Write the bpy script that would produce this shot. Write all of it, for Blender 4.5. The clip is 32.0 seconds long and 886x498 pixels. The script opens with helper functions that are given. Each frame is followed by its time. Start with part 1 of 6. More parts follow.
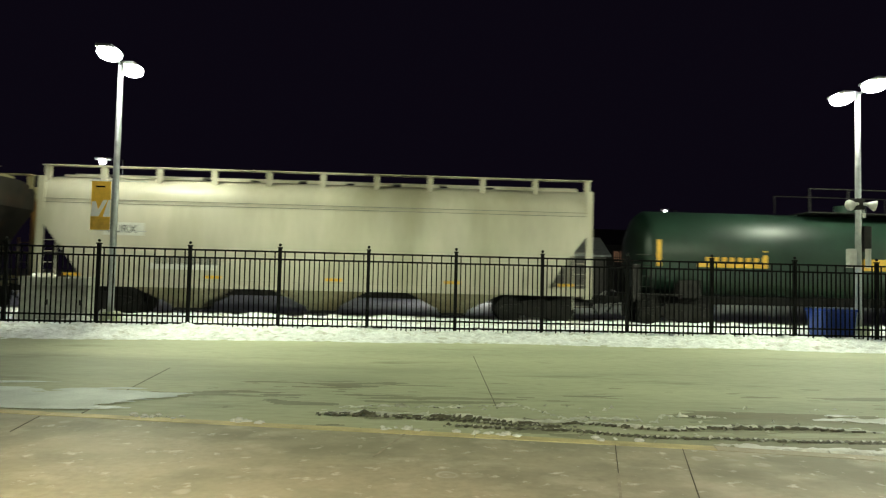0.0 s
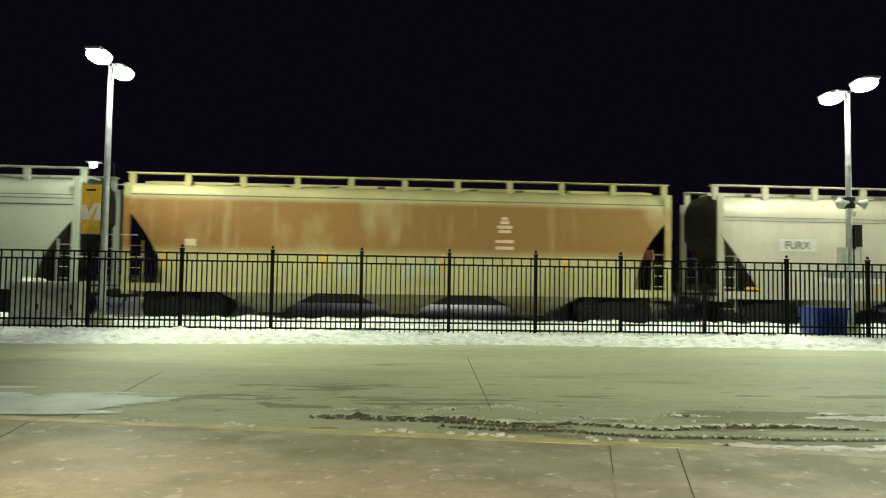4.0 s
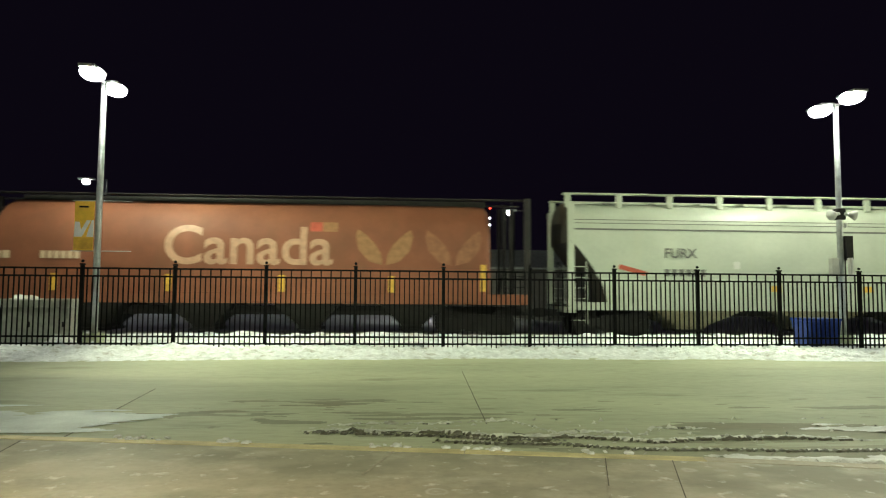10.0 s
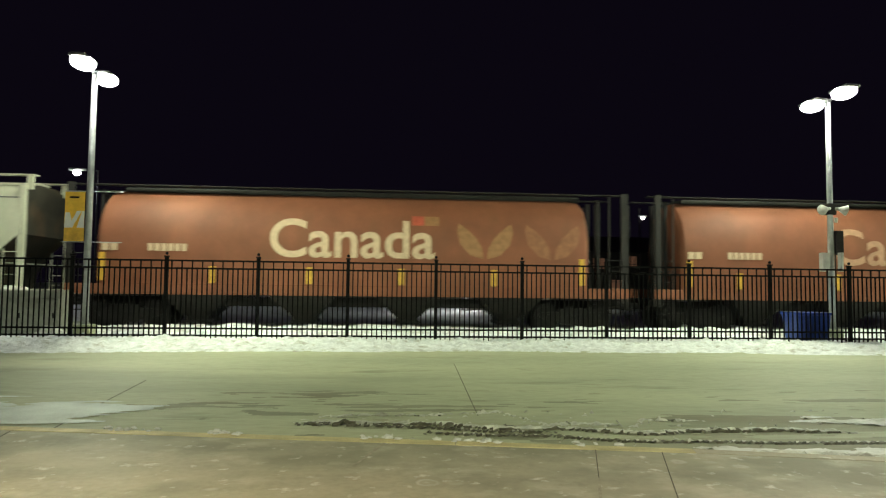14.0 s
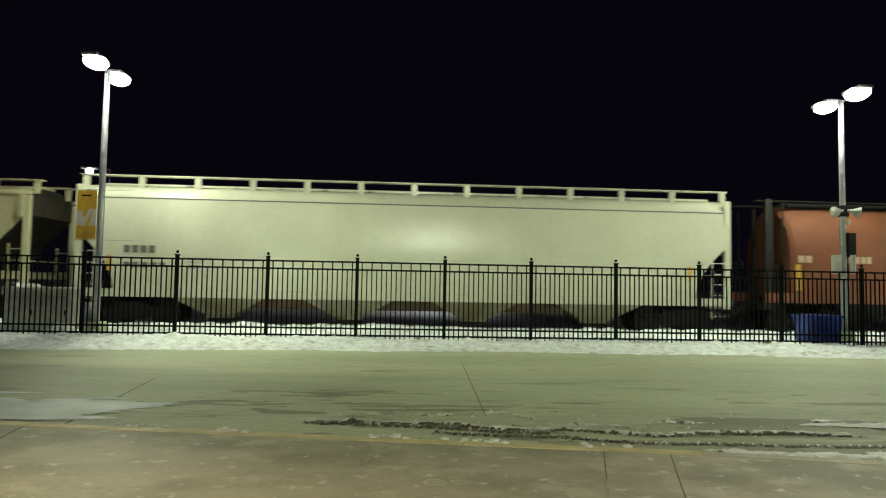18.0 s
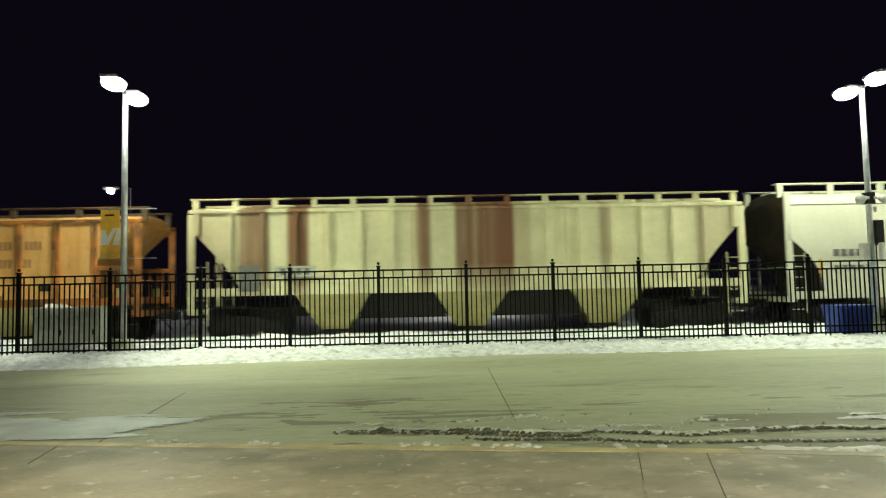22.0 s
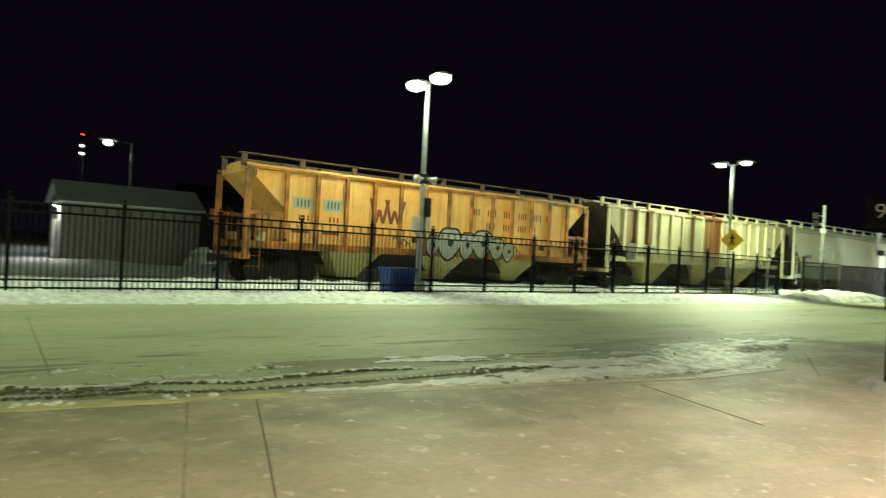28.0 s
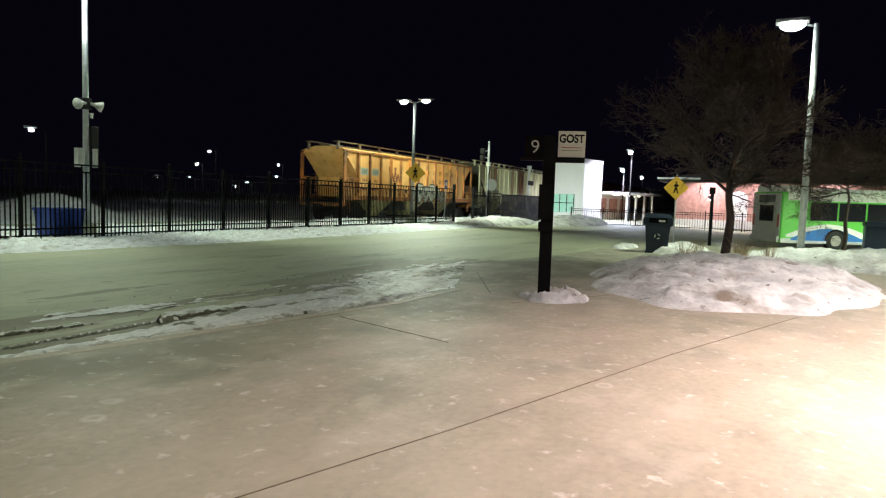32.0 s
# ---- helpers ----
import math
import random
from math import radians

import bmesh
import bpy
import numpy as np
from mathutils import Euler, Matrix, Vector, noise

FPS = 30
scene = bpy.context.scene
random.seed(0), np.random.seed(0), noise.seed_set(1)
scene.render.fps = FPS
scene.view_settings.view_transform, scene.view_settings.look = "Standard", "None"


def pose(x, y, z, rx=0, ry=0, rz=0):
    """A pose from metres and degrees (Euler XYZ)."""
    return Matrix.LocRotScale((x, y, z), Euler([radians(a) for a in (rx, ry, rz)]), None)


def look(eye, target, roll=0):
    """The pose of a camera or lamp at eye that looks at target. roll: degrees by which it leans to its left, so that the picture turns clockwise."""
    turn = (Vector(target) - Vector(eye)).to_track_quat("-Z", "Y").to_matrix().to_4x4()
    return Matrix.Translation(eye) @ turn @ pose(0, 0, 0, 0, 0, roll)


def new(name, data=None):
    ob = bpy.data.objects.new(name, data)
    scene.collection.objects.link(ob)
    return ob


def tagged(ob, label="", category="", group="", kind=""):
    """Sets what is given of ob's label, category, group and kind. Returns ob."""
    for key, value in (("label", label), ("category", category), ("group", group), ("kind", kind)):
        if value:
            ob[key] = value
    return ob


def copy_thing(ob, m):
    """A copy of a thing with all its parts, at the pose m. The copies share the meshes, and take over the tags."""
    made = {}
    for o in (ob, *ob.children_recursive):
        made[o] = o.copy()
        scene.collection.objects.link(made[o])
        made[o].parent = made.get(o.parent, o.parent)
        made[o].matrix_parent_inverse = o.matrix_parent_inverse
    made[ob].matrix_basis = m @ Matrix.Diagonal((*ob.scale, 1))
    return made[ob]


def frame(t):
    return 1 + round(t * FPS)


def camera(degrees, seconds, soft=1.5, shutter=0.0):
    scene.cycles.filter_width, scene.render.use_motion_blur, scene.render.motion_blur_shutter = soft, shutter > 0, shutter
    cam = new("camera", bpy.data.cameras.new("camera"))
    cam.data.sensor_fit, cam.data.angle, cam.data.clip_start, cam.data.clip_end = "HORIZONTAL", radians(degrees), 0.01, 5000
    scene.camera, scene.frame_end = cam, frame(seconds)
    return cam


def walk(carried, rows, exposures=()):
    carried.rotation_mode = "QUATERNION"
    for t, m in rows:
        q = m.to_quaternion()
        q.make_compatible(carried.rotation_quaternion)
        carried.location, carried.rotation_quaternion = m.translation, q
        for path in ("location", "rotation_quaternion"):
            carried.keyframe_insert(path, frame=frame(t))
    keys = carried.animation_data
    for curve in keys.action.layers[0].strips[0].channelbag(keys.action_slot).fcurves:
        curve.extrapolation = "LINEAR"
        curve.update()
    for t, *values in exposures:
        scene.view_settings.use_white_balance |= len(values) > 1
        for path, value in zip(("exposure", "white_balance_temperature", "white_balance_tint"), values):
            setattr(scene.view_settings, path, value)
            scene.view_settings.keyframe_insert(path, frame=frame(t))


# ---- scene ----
cam = camera(68.01, 32.0, soft=1.2, shutter=0.6)
PATH = [
    (0, look((-0.904, 0.226, 1.459), (-0.400, 10.204, 1.885), 1.33)),
    (0.5, look((-0.896, 0.237, 1.456), (-0.426, 10.219, 1.853), 1.29)),
    (1, look((-0.900, 0.240, 1.455), (-0.400, 10.220, 1.839), 1.51)),
    (1.5, look((-0.895, 0.253, 1.459), (-0.399, 10.233, 1.851), 1.42)),
    (2, look((-0.894, 0.248, 1.453), (-0.452, 10.229, 1.867), 1.51)),
    (2.5, look((-0.900, 0.247, 1.451), (-0.405, 10.227, 1.843), 1.01)),
    (4.5, look((-0.895, 0.250, 1.459), (-0.246, 10.215, 1.974), 0.71)),
    (5, look((-0.894, 0.256, 1.461), (-0.257, 10.219, 2.045), 0.03)),
    (5.5, look((-0.895, 0.247, 1.458), (-0.310, 10.211, 2.057), 0.91)),
    (6, look((-0.902, 0.238, 1.454), (-0.333, 10.195, 2.186), 1.20)),
    (6.5, look((-0.901, 0.237, 1.451), (-0.406, 10.199, 2.165), 1.48)),
    (7, look((-0.906, 0.245, 1.456), (-0.513, 10.213, 2.147), 1.36)),
    (7.5, look((-0.901, 0.250, 1.460), (-0.483, 10.219, 2.133), 1.20)),
    (8, look((-0.903, 0.233, 1.451), (-0.446, 10.197, 2.170), 1.60)),
    (8.5, look((-0.896, 0.237, 1.449), (-0.374, 10.203, 2.088), 1.70)),
    (9, look((-0.902, 0.232, 1.451), (-0.329, 10.199, 2.028), 1.22)),
    (9.5, look((-0.898, 0.235, 1.455), (-0.244, 10.195, 2.059), 0.48)),
    (10, look((-0.897, 0.228, 1.452), (-0.204, 10.182, 2.119), 0.42)),
    (10.5, look((-0.893, 0.247, 1.450), (-0.331, 10.208, 2.127), 0.48)),
    (11, look((-0.894, 0.238, 1.444), (-0.333, 10.198, 2.137), 0.27)),
    (11.5, look((-0.884, 0.237, 1.446), (-0.225, 10.194, 2.106), 0.75)),
    (12, look((-0.892, 0.233, 1.449), (-0.263, 10.190, 2.130), 1.08)),
    (12.5, look((-0.890, 0.233, 1.444), (-0.227, 10.188, 2.131), 1.08)),
    (13, look((-0.882, 0.230, 1.446), (-0.147, 10.179, 2.132), 0.78)),
    (13.5, look((-0.892, 0.231, 1.442), (-0.090, 10.178, 2.080), 0.10)),
    (14, look((-0.888, 0.233, 1.443), (-0.088, 10.185, 2.005), 0.67)),
    (14.5, look((-0.886, 0.233, 1.439), (-0.124, 10.190, 1.969), 0.79)),
    (16.5, look((-0.886, 0.245, 1.437), (-0.166, 10.200, 2.052), 0.81)),
    (17, look((-0.887, 0.237, 1.439), (-0.160, 10.192, 2.040), 0.84)),
    (17.5, look((-0.882, 0.239, 1.437), (-0.182, 10.198, 2.024), 0.78)),
    (18, look((-0.884, 0.234, 1.440), (-0.223, 10.197, 2.001), 1.05)),
    (18.5, look((-0.895, 0.231, 1.434), (-0.179, 10.191, 1.958), 0.78)),
    (19, look((-0.893, 0.238, 1.441), (-0.195, 10.201, 1.951), 0.13)),
    (19.5, look((-0.891, 0.239, 1.433), (-0.231, 10.199, 2.037), -0.51)),
    (20, look((-0.897, 0.225, 1.444), (-0.219, 10.181, 2.091), -0.84)),
    (20.5, look((-0.899, 0.237, 1.440), (-0.295, 10.197, 2.085), -0.35)),
    (21, look((-0.899, 0.233, 1.431), (-0.321, 10.196, 2.060), -0.31)),
    (21.5, look((-0.898, 0.235, 1.435), (-0.374, 10.203, 2.043), -0.33)),
    (22, look((-0.924, 0.265, 1.447), (-0.546, 10.238, 2.081), -1.22)),
    (22.5, look((-0.924, 0.246, 1.443), (-0.504, 10.214, 2.130), -1.50)),
    (23, look((-0.915, 0.240, 1.440), (-0.358, 10.200, 2.131), -0.94)),
    (23.5, look((-0.919, 0.240, 1.441), (-0.226, 10.194, 2.109), -0.84)),
    (24, look((-0.914, 0.250, 1.438), (-0.195, 10.202, 2.100), -0.81)),
    (24.5, look((-0.917, 0.241, 1.444), (-0.157, 10.190, 2.102), -1.17)),
    (26.5, look((-0.977, 0.007, 1.503), (2.882, 9.227, 1.837), 1.55)),
    (27, look((-0.922, 0.036, 1.482), (3.701, 8.900, 1.738), 1.73)),
    (27.5, look((-0.841, 0.159, 1.453), (4.528, 8.593, 1.654), 3.43)),
    (28, look((-0.731, 0.298, 1.396), (5.293, 8.279, 1.441), 3.05)),
    (28.5, look((-0.668, 0.407, 1.391), (6.165, 7.708, 1.298), 3.96)),
    (29, look((-0.657, 0.456, 1.386), (6.710, 7.213, 1.154), 2.59)),
    (29.5, look((-0.660, 0.484, 1.375), (7.151, 6.714, 0.960), 2.06)),
    (30, look((-0.655, 0.503, 1.376), (7.487, 6.272, 0.721), 1.77)),
    (30.5, look((-0.681, 0.509, 1.393), (7.814, 5.727, 0.616), 1.84)),
    (31, look((-0.644, 0.483, 1.396), (8.055, 5.354, 0.623), 1.71)),
    (31.5, look((-0.599, 0.461, 1.397), (8.246, 5.061, 0.622), 1.97)),
    (32, look((-0.566, 0.442, 1.399), (8.352, 4.903, 0.643), 1.85)),
]
walk(cam, PATH, [(0, 0.1, 6500, 10), (9, 0.05, 6500, 10), (14.5, 0.0, 6500, 10), (17, -0.25, 6450, 10), (19, -0.55, 6450, 10), (21, -0.25, 6450, 10), (23, 0.1, 6500, 11), (24, 0.1, 6500, 11), (26.5, -0.2, 6900, 0), (28, -0.15, 7000, -8), (30, -0.35, 6400, 5), (32, -0.65, 5900, 12)])

# ---- world and lights ----
world = bpy.data.worlds.new("night_sky")
scene.world = world
world.use_nodes = True
bg = world.node_tree.nodes["Background"]
bg.inputs[0].default_value = (0.55, 0.38, 0.9, 1)
bg.inputs[1].default_value = 0.0055
COOL = (0.90, 1.0, 0.70)
WARM = (1.0, 0.76, 0.71)


def spot(name, at, power, colour=COOL, angle=165, size=0.25, aim=None, blend=0.35):
    data = bpy.data.lights.new(name, "SPOT")
    data.energy, data.color, data.spot_size, data.spot_blend, data.shadow_soft_size = power, colour, radians(angle), blend, size
    ob = new(name, data)
    ob.matrix_world = look(at, aim or (at[0], at[1] + 0.01, at[2] - 5))
    return ob


# ---- materials ----
def mat(name, colour, rough=0.6, metal=0.0, var=0.25, scale=6.0, fine=60.0, bump=0.1, emit=None, power=0.0, second=None, patch=0.5, stretch=None, coat=0.0, spec=0.5, band=None, layers=(), grain=0.6):
    """A procedural surface: colour varied at two scales, an optional second colour in patches, and fine relief."""
    m = bpy.data.materials.new(name)
    m.use_nodes = True
    nt = m.node_tree
    b = nt.nodes["Principled BSDF"]
    tc = nt.nodes.new("ShaderNodeTexCoord")
    vec = tc.outputs["Object"]
    if stretch:
        mp = nt.nodes.new("ShaderNodeMapping")
        mp.inputs["Scale"].default_value = stretch
        nt.links.new(vec, mp.inputs[0])
        vec = mp.outputs[0]

    def noise_node(s, detail=4):
        n = nt.nodes.new("ShaderNodeTexNoise")
        n.inputs["Scale"].default_value, n.inputs["Detail"].default_value = s, detail
        nt.links.new(vec, n.inputs["Vector"])
        return n.outputs["Fac"]

    def ramp(src, lo, hi, a, c):
        r = nt.nodes.new("ShaderNodeValToRGB")
        r.color_ramp.elements[0].position, r.color_ramp.elements[1].position = lo, hi
        r.color_ramp.elements[0].color, r.color_ramp.elements[1].color = (*a, 1), (*c, 1)
        nt.links.new(src, r.inputs[0])
        return r.outputs[0]

    def mix(kind, fac, a, c):
        x = nt.nodes.new("ShaderNodeMix")
        x.data_type, x.blend_type = "RGBA", kind
        for sock, val in ((x.inputs[0], fac), (x.inputs[6], a), (x.inputs[7], c)):
            if hasattr(val, "links"):
                nt.links.new(val, sock)
            else:
                sock.default_value = val
        return x.outputs[2]

    big, small = noise_node(scale), noise_node(fine, 3)
    k = 1 - var
    col = ramp(big, 0.3, 0.7, [c * k for c in colour], [min(1, c * (1 + var * 0.6)) for c in colour])
    if second:
        mask = ramp(noise_node(scale * 0.6, 6), patch - 0.08, patch + 0.1, (0, 0, 0), (1, 1, 1))
        if band:
            sep = nt.nodes.new("ShaderNodeSeparateXYZ")
            nt.links.new(tc.outputs["Object"], sep.inputs[0])
            rg = nt.nodes.new("ShaderNodeMapRange")
            rg.interpolation_type = "SMOOTHSTEP"
            for k, v in enumerate((band[0] - 0.25, band[0] + 0.25)):
                rg.inputs[k + 1].default_value = v
            nt.links.new(sep.outputs[2], rg.inputs[0])
            rh = nt.nodes.new("ShaderNodeMapRange")
            rh.interpolation_type = "SMOOTHSTEP"
            rh.inputs[1].default_value, rh.inputs[2].default_value = band[1] + 0.12, band[1] - 0.12
            nt.links.new(sep.outputs[2], rh.inputs[0])
            mask = mix("MULTIPLY", 1.0, mix("MULTIPLY", 1.0, mask, rg.outputs[0]), rh.outputs[0])
        col = mix("MIX", mask, col, (*second, 1))
    col = mix("MULTIPLY", grain, col, ramp(small, 0.25, 0.6, (0.72, 0.72, 0.72), (1, 1, 1)))
    wet = None
    for size, nscale, lo, hi, tint, amount, gloss, *rise in layers:
        mp = nt.nodes.new("ShaderNodeMapping")
        mp.inputs["Scale"].default_value = size
        mp.inputs["Rotation"].default_value = (0, 0, radians(9))
        mp.inputs["Location"].default_value = (nscale * 3.1, nscale * 1.7, 0)
        nt.links.new(tc.outputs["Object"], mp.inputs[0])
        n = nt.nodes.new("ShaderNodeTexNoise")
        n.inputs["Scale"].default_value, n.inputs["Detail"].default_value, n.inputs["Roughness"].default_value = nscale, 7, 0.6
        nt.links.new(mp.outputs[0], n.inputs["Vector"])
        src = n.outputs["Fac"]
        if rise:
            lean, sp, gr, ad = [nt.nodes.new("ShaderNode" + k) for k in ("Mapping", "SeparateXYZ", "MapRange", "Math")]
            lean.inputs["Rotation"].default_value = (0, 0, radians(9.6))
            nt.links.new(tc.outputs["Object"], lean.inputs[0])
            nt.links.new(lean.outputs[0], sp.inputs[0])
            for k, v in enumerate((rise[0], rise[1], 0, rise[2])):
                gr.inputs[k + 1].default_value = v
            nt.links.new(sp.outputs[1], gr.inputs[0])
            nt.links.new(src, ad.inputs[0])
            nt.links.new(gr.outputs[0], ad.inputs[1])
            src = ad.outputs[0]
        mask = ramp(src, lo, hi, (0, 0, 0), (amount, amount, amount))
        col = mix("MIX", mask, col, (*tint, 1))
        if gloss:
            wet = ramp(src, lo, hi, (rough, rough, rough), (gloss, gloss, gloss))
    nt.links.new(col, b.inputs["Base Color"])
    b.inputs["Roughness"].default_value, b.inputs["Metallic"].default_value = rough, metal
    b.inputs["Coat Weight"].default_value, b.inputs["Specular IOR Level"].default_value = coat, spec
    if wet:
        nt.links.new(wet, b.inputs["Roughness"])
    if bump:
        bp = nt.nodes.new("ShaderNodeBump")
        bp.inputs["Strength"].default_value, bp.inputs["Distance"].default_value = bump, 0.02
        nt.links.new(small, bp.inputs["Height"])
        nt.links.new(bp.outputs[0], b.inputs["Normal"])
    if emit:
        b.inputs["Emission Color"].default_value, b.inputs["Emission Strength"].default_value = (*emit, 1), power
    return m


CONCRETE = mat("road_concrete", (0.47, 0.49, 0.32), 0.7, var=0.2, scale=0.3, fine=14, bump=0.12, stretch=(0.3, 1, 1), layers=(((0.12, 0.5, 1), 0.8, 0.50, 0.68, (0.27, 0.27, 0.175), 0.7, 0.66), ((0.22, 0.8, 1), 1.2, 0.58, 0.68, (0.19, 0.185, 0.115), 0.65, 0), ((0.5, 1.2, 1), 4.0, 0.60, 0.72, (0.30, 0.30, 0.20), 0.5, 0)))
WALKWAY = mat("pavement_concrete", (0.42, 0.378, 0.268), 0.6, var=0.14, scale=0.8, fine=16, bump=0.10, layers=(((1, 1, 1), 0.7, 0.53, 0.72, (0.24, 0.235, 0.16), 0.85, 0.66, 4.0, 6.0, 0.2), ((0.7, 1.1, 1), 0.9, 0.47, 0.66, (0.51, 0.465, 0.34), 0.55, 0), ((0.8, 1, 1), 2.4, 0.53, 0.70, (0.58, 0.545, 0.43), 0.5, 0), ((1, 1, 1), 6.5, 0.60, 0.70, (0.72, 0.70, 0.63), 0.7, 0), ((1, 1, 1), 23.0, 0.70, 0.74, (0.16, 0.13, 0.09), 0.8, 0)))
KERB = mat("kerb_paint", (0.58, 0.50, 0.25), 0.6, var=0.3, scale=3)
SNOW = mat("snow", (0.80, 0.82, 0.82), 0.75, var=0.22, scale=5, fine=22, bump=1.0, second=(0.42, 0.40, 0.34), patch=0.63)
DIRTYSNOW = mat("trodden_snow", (0.74, 0.74, 0.69), 0.85, var=0.35, scale=2.2, fine=13, bump=1.0, second=(0.27, 0.225, 0.165), patch=0.62, layers=(((1, 1, 1), 6.0, 0.63, 0.68, (0.09, 0.06, 0.035), 0.85, 0),))
SLUSH = mat("dirty_slush", (0.66, 0.66, 0.56), 0.5, var=0.35, scale=7, fine=25, bump=1.0, second=(0.22, 0.20, 0.13), patch=0.60)
WETSNOW = mat("wet_snow", (0.76, 0.77, 0.72), 0.55, var=0.2, scale=4, fine=20, bump=1.0, second=(0.42, 0.41, 0.31), patch=0.60, stretch=(0.5, 1, 1))
WETROAD = mat("wet_concrete", (0.30, 0.305, 0.195), 0.68, var=0.3, scale=1.2, fine=18, bump=0.25, stretch=(0.25, 1, 1), second=(0.22, 0.20, 0.12), patch=0.60)
BROWNJOINT = mat("worn_joint", (0.21, 0.165, 0.105), 0.7, var=0.5, scale=5)
PALEJOINT = mat("pale_joint", (0.37, 0.335, 0.245), 0.7, var=0.3, scale=8)
ICE = mat("thin_snow", (0.66, 0.71, 0.67), 0.6, var=0.2, scale=2)
BALLAST = mat("snowy_ballast", (0.10, 0.10, 0.11), 0.9, var=0.5, scale=3, fine=18, bump=0.8, second=(0.6, 0.62, 0.65), patch=0.5)
BLACK = mat("black_paint", (0.005, 0.005, 0.005), 0.6, var=0.1, spec=0.08)
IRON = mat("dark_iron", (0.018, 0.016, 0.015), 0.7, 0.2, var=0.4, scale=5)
STEEL = mat("worn_steel", (0.35, 0.33, 0.31), 0.35, 0.9, var=0.3)
GALV = mat("galvanised_steel", (0.42, 0.44, 0.44), 0.45, 0.6, var=0.2)
PALE = mat("pale_plastic", (0.6, 0.6, 0.56), 0.5, var=0.1)
DIRTSHADE = mat("slush_dirt_shade", (0.115, 0.108, 0.068), 0.5, var=0.4, scale=9, fine=30, bump=0.8)
GLOW = mat("lamp_glow", (0.9, 0.9, 0.9), 0.4, emit=(0.97, 1.0, 0.93), power=60)
BLUE = mat("blue_plastic", (0.015, 0.05, 0.30), 0.45, var=0.15)
YELLOW = mat("sign_yellow", (0.62, 0.36, 0.02), 0.5, var=0.1)
BANNER = mat("banner_yellow", (0.85, 0.50, 0.05), 0.7, var=0.1)
WHITE = mat("white_paint", (0.78, 0.78, 0.75), 0.5, var=0.08)
GREYPAINT = mat("hopper_grey", (0.46, 0.43, 0.345), 0.5, var=0.15, scale=0.8, fine=8, bump=0.0, second=(0.33, 0.31, 0.22), patch=0.62, stretch=(1, 1, 0.25), grain=0.2)
RUSTTAN = mat("hopper_rusty_tan", (0.45, 0.40, 0.21), 0.6, var=0.2, scale=0.7, fine=8, bump=0.0, second=(0.24, 0.115, 0.024), patch=0.37, stretch=(1, 1, 0.45), band=(2.3, 4.0), layers=(((1.2, 1, 0.12), 1.6, 0.56, 0.72, (0.40, 0.31, 0.16), 0.6, 0),), grain=0.2)
PALEGREEN = mat("hopper_pale_green", (0.44, 0.475, 0.39), 0.45, var=0.08, scale=0.8, fine=8, bump=0.0, layers=(((1, 1, 0.12), 1.5, 0.55, 0.75, (0.43, 0.45, 0.34), 0.5, 0),), grain=0.2)
CREAMWHITE = mat("hopper_cream_white", (0.66, 0.66, 0.52), 0.26, var=0.06, scale=0.6, fine=8, bump=0.0, layers=(((1, 1, 0.15), 1.2, 0.55, 0.75, (0.55, 0.54, 0.40), 0.5, 0),), grain=0.2)
CREAMBROWN = mat("hopper_streaked_cream", (0.62, 0.59, 0.37), 0.55, var=0.15, scale=1.0, fine=8, bump=0.03, layers=(((1.1, 1, 0.05), 1.7, 0.55, 0.70, (0.44, 0.36, 0.17), 0.6, 0), ((0.9, 1, 0.04), 3.0, 0.63, 0.72, (0.30, 0.19, 0.08), 0.5, 0)), grain=0.2)
ORANGE = mat("hopper_orange_yellow", (0.95, 0.53, 0.18), 0.55, var=0.2, scale=0.9, fine=8, bump=0.0, second=(0.88, 0.43, 0.10), patch=0.55, grain=0.25, layers=(((1.6, 1, 0.12), 1.8, 0.50, 0.66, (0.62, 0.25, 0.045), 0.55, 0), ((2.2, 1, 0.3), 2.6, 0.62, 0.72, (0.36, 0.15, 0.04), 0.45, 0)))
RUSTRED = mat("hopper_rust_trim", (0.50, 0.185, 0.04), 0.65, var=0.4, scale=2, second=(0.17, 0.08, 0.03), patch=0.52)
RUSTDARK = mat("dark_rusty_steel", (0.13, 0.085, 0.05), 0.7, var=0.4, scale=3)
CANBROWN = mat("hopper_red_brown", (0.25, 0.086, 0.042), 0.7, var=0.2, scale=0.8, fine=8, bump=0.0, layers=(((1, 1, 0.2), 1.3, 0.5, 0.7, (0.19, 0.075, 0.035), 0.6, 0),), grain=0.2)
TANKGREEN = mat("tank_dark_green", (0.012, 0.034, 0.022), 0.45, var=0.3, scale=1.0, fine=8, bump=0.02, grain=0.2)
REDDOT = mat("red_mark", (0.48, 0.09, 0.05), 0.5)
GREYMARK = mat("grey_mark", (0.15, 0.15, 0.14), 0.6)
CREAMMARK = mat("cream_mark", (0.66, 0.49, 0.33), 0.5, var=0.15)
GOLD = mat("gold_mark", (0.72, 0.42, 0.05), 0.5)
FADEDGOLD = mat("faded_gold_mark", (0.345, 0.165, 0.07), 0.6)
GHOSTGOLD = mat("ghost_gold_mark", (0.30, 0.12, 0.056), 0.6)
SALMON = mat("salmon_mark", (0.52, 0.30, 0.19), 0.5, var=0.2)
CABGREY = mat("cabinet_grey", (0.36, 0.36, 0.31), 0.6, var=0.2)
SHEDWALL = mat("shed_wall", (0.16, 0.15, 0.14), 0.7, var=0.2)
BRICK = mat("brick_wall", (0.46, 0.25, 0.20), 0.8, var=0.3, scale=3, fine=30)
BUSGREEN = mat("bus_green", (0.14, 0.60, 0.06), 0.35, var=0.05)
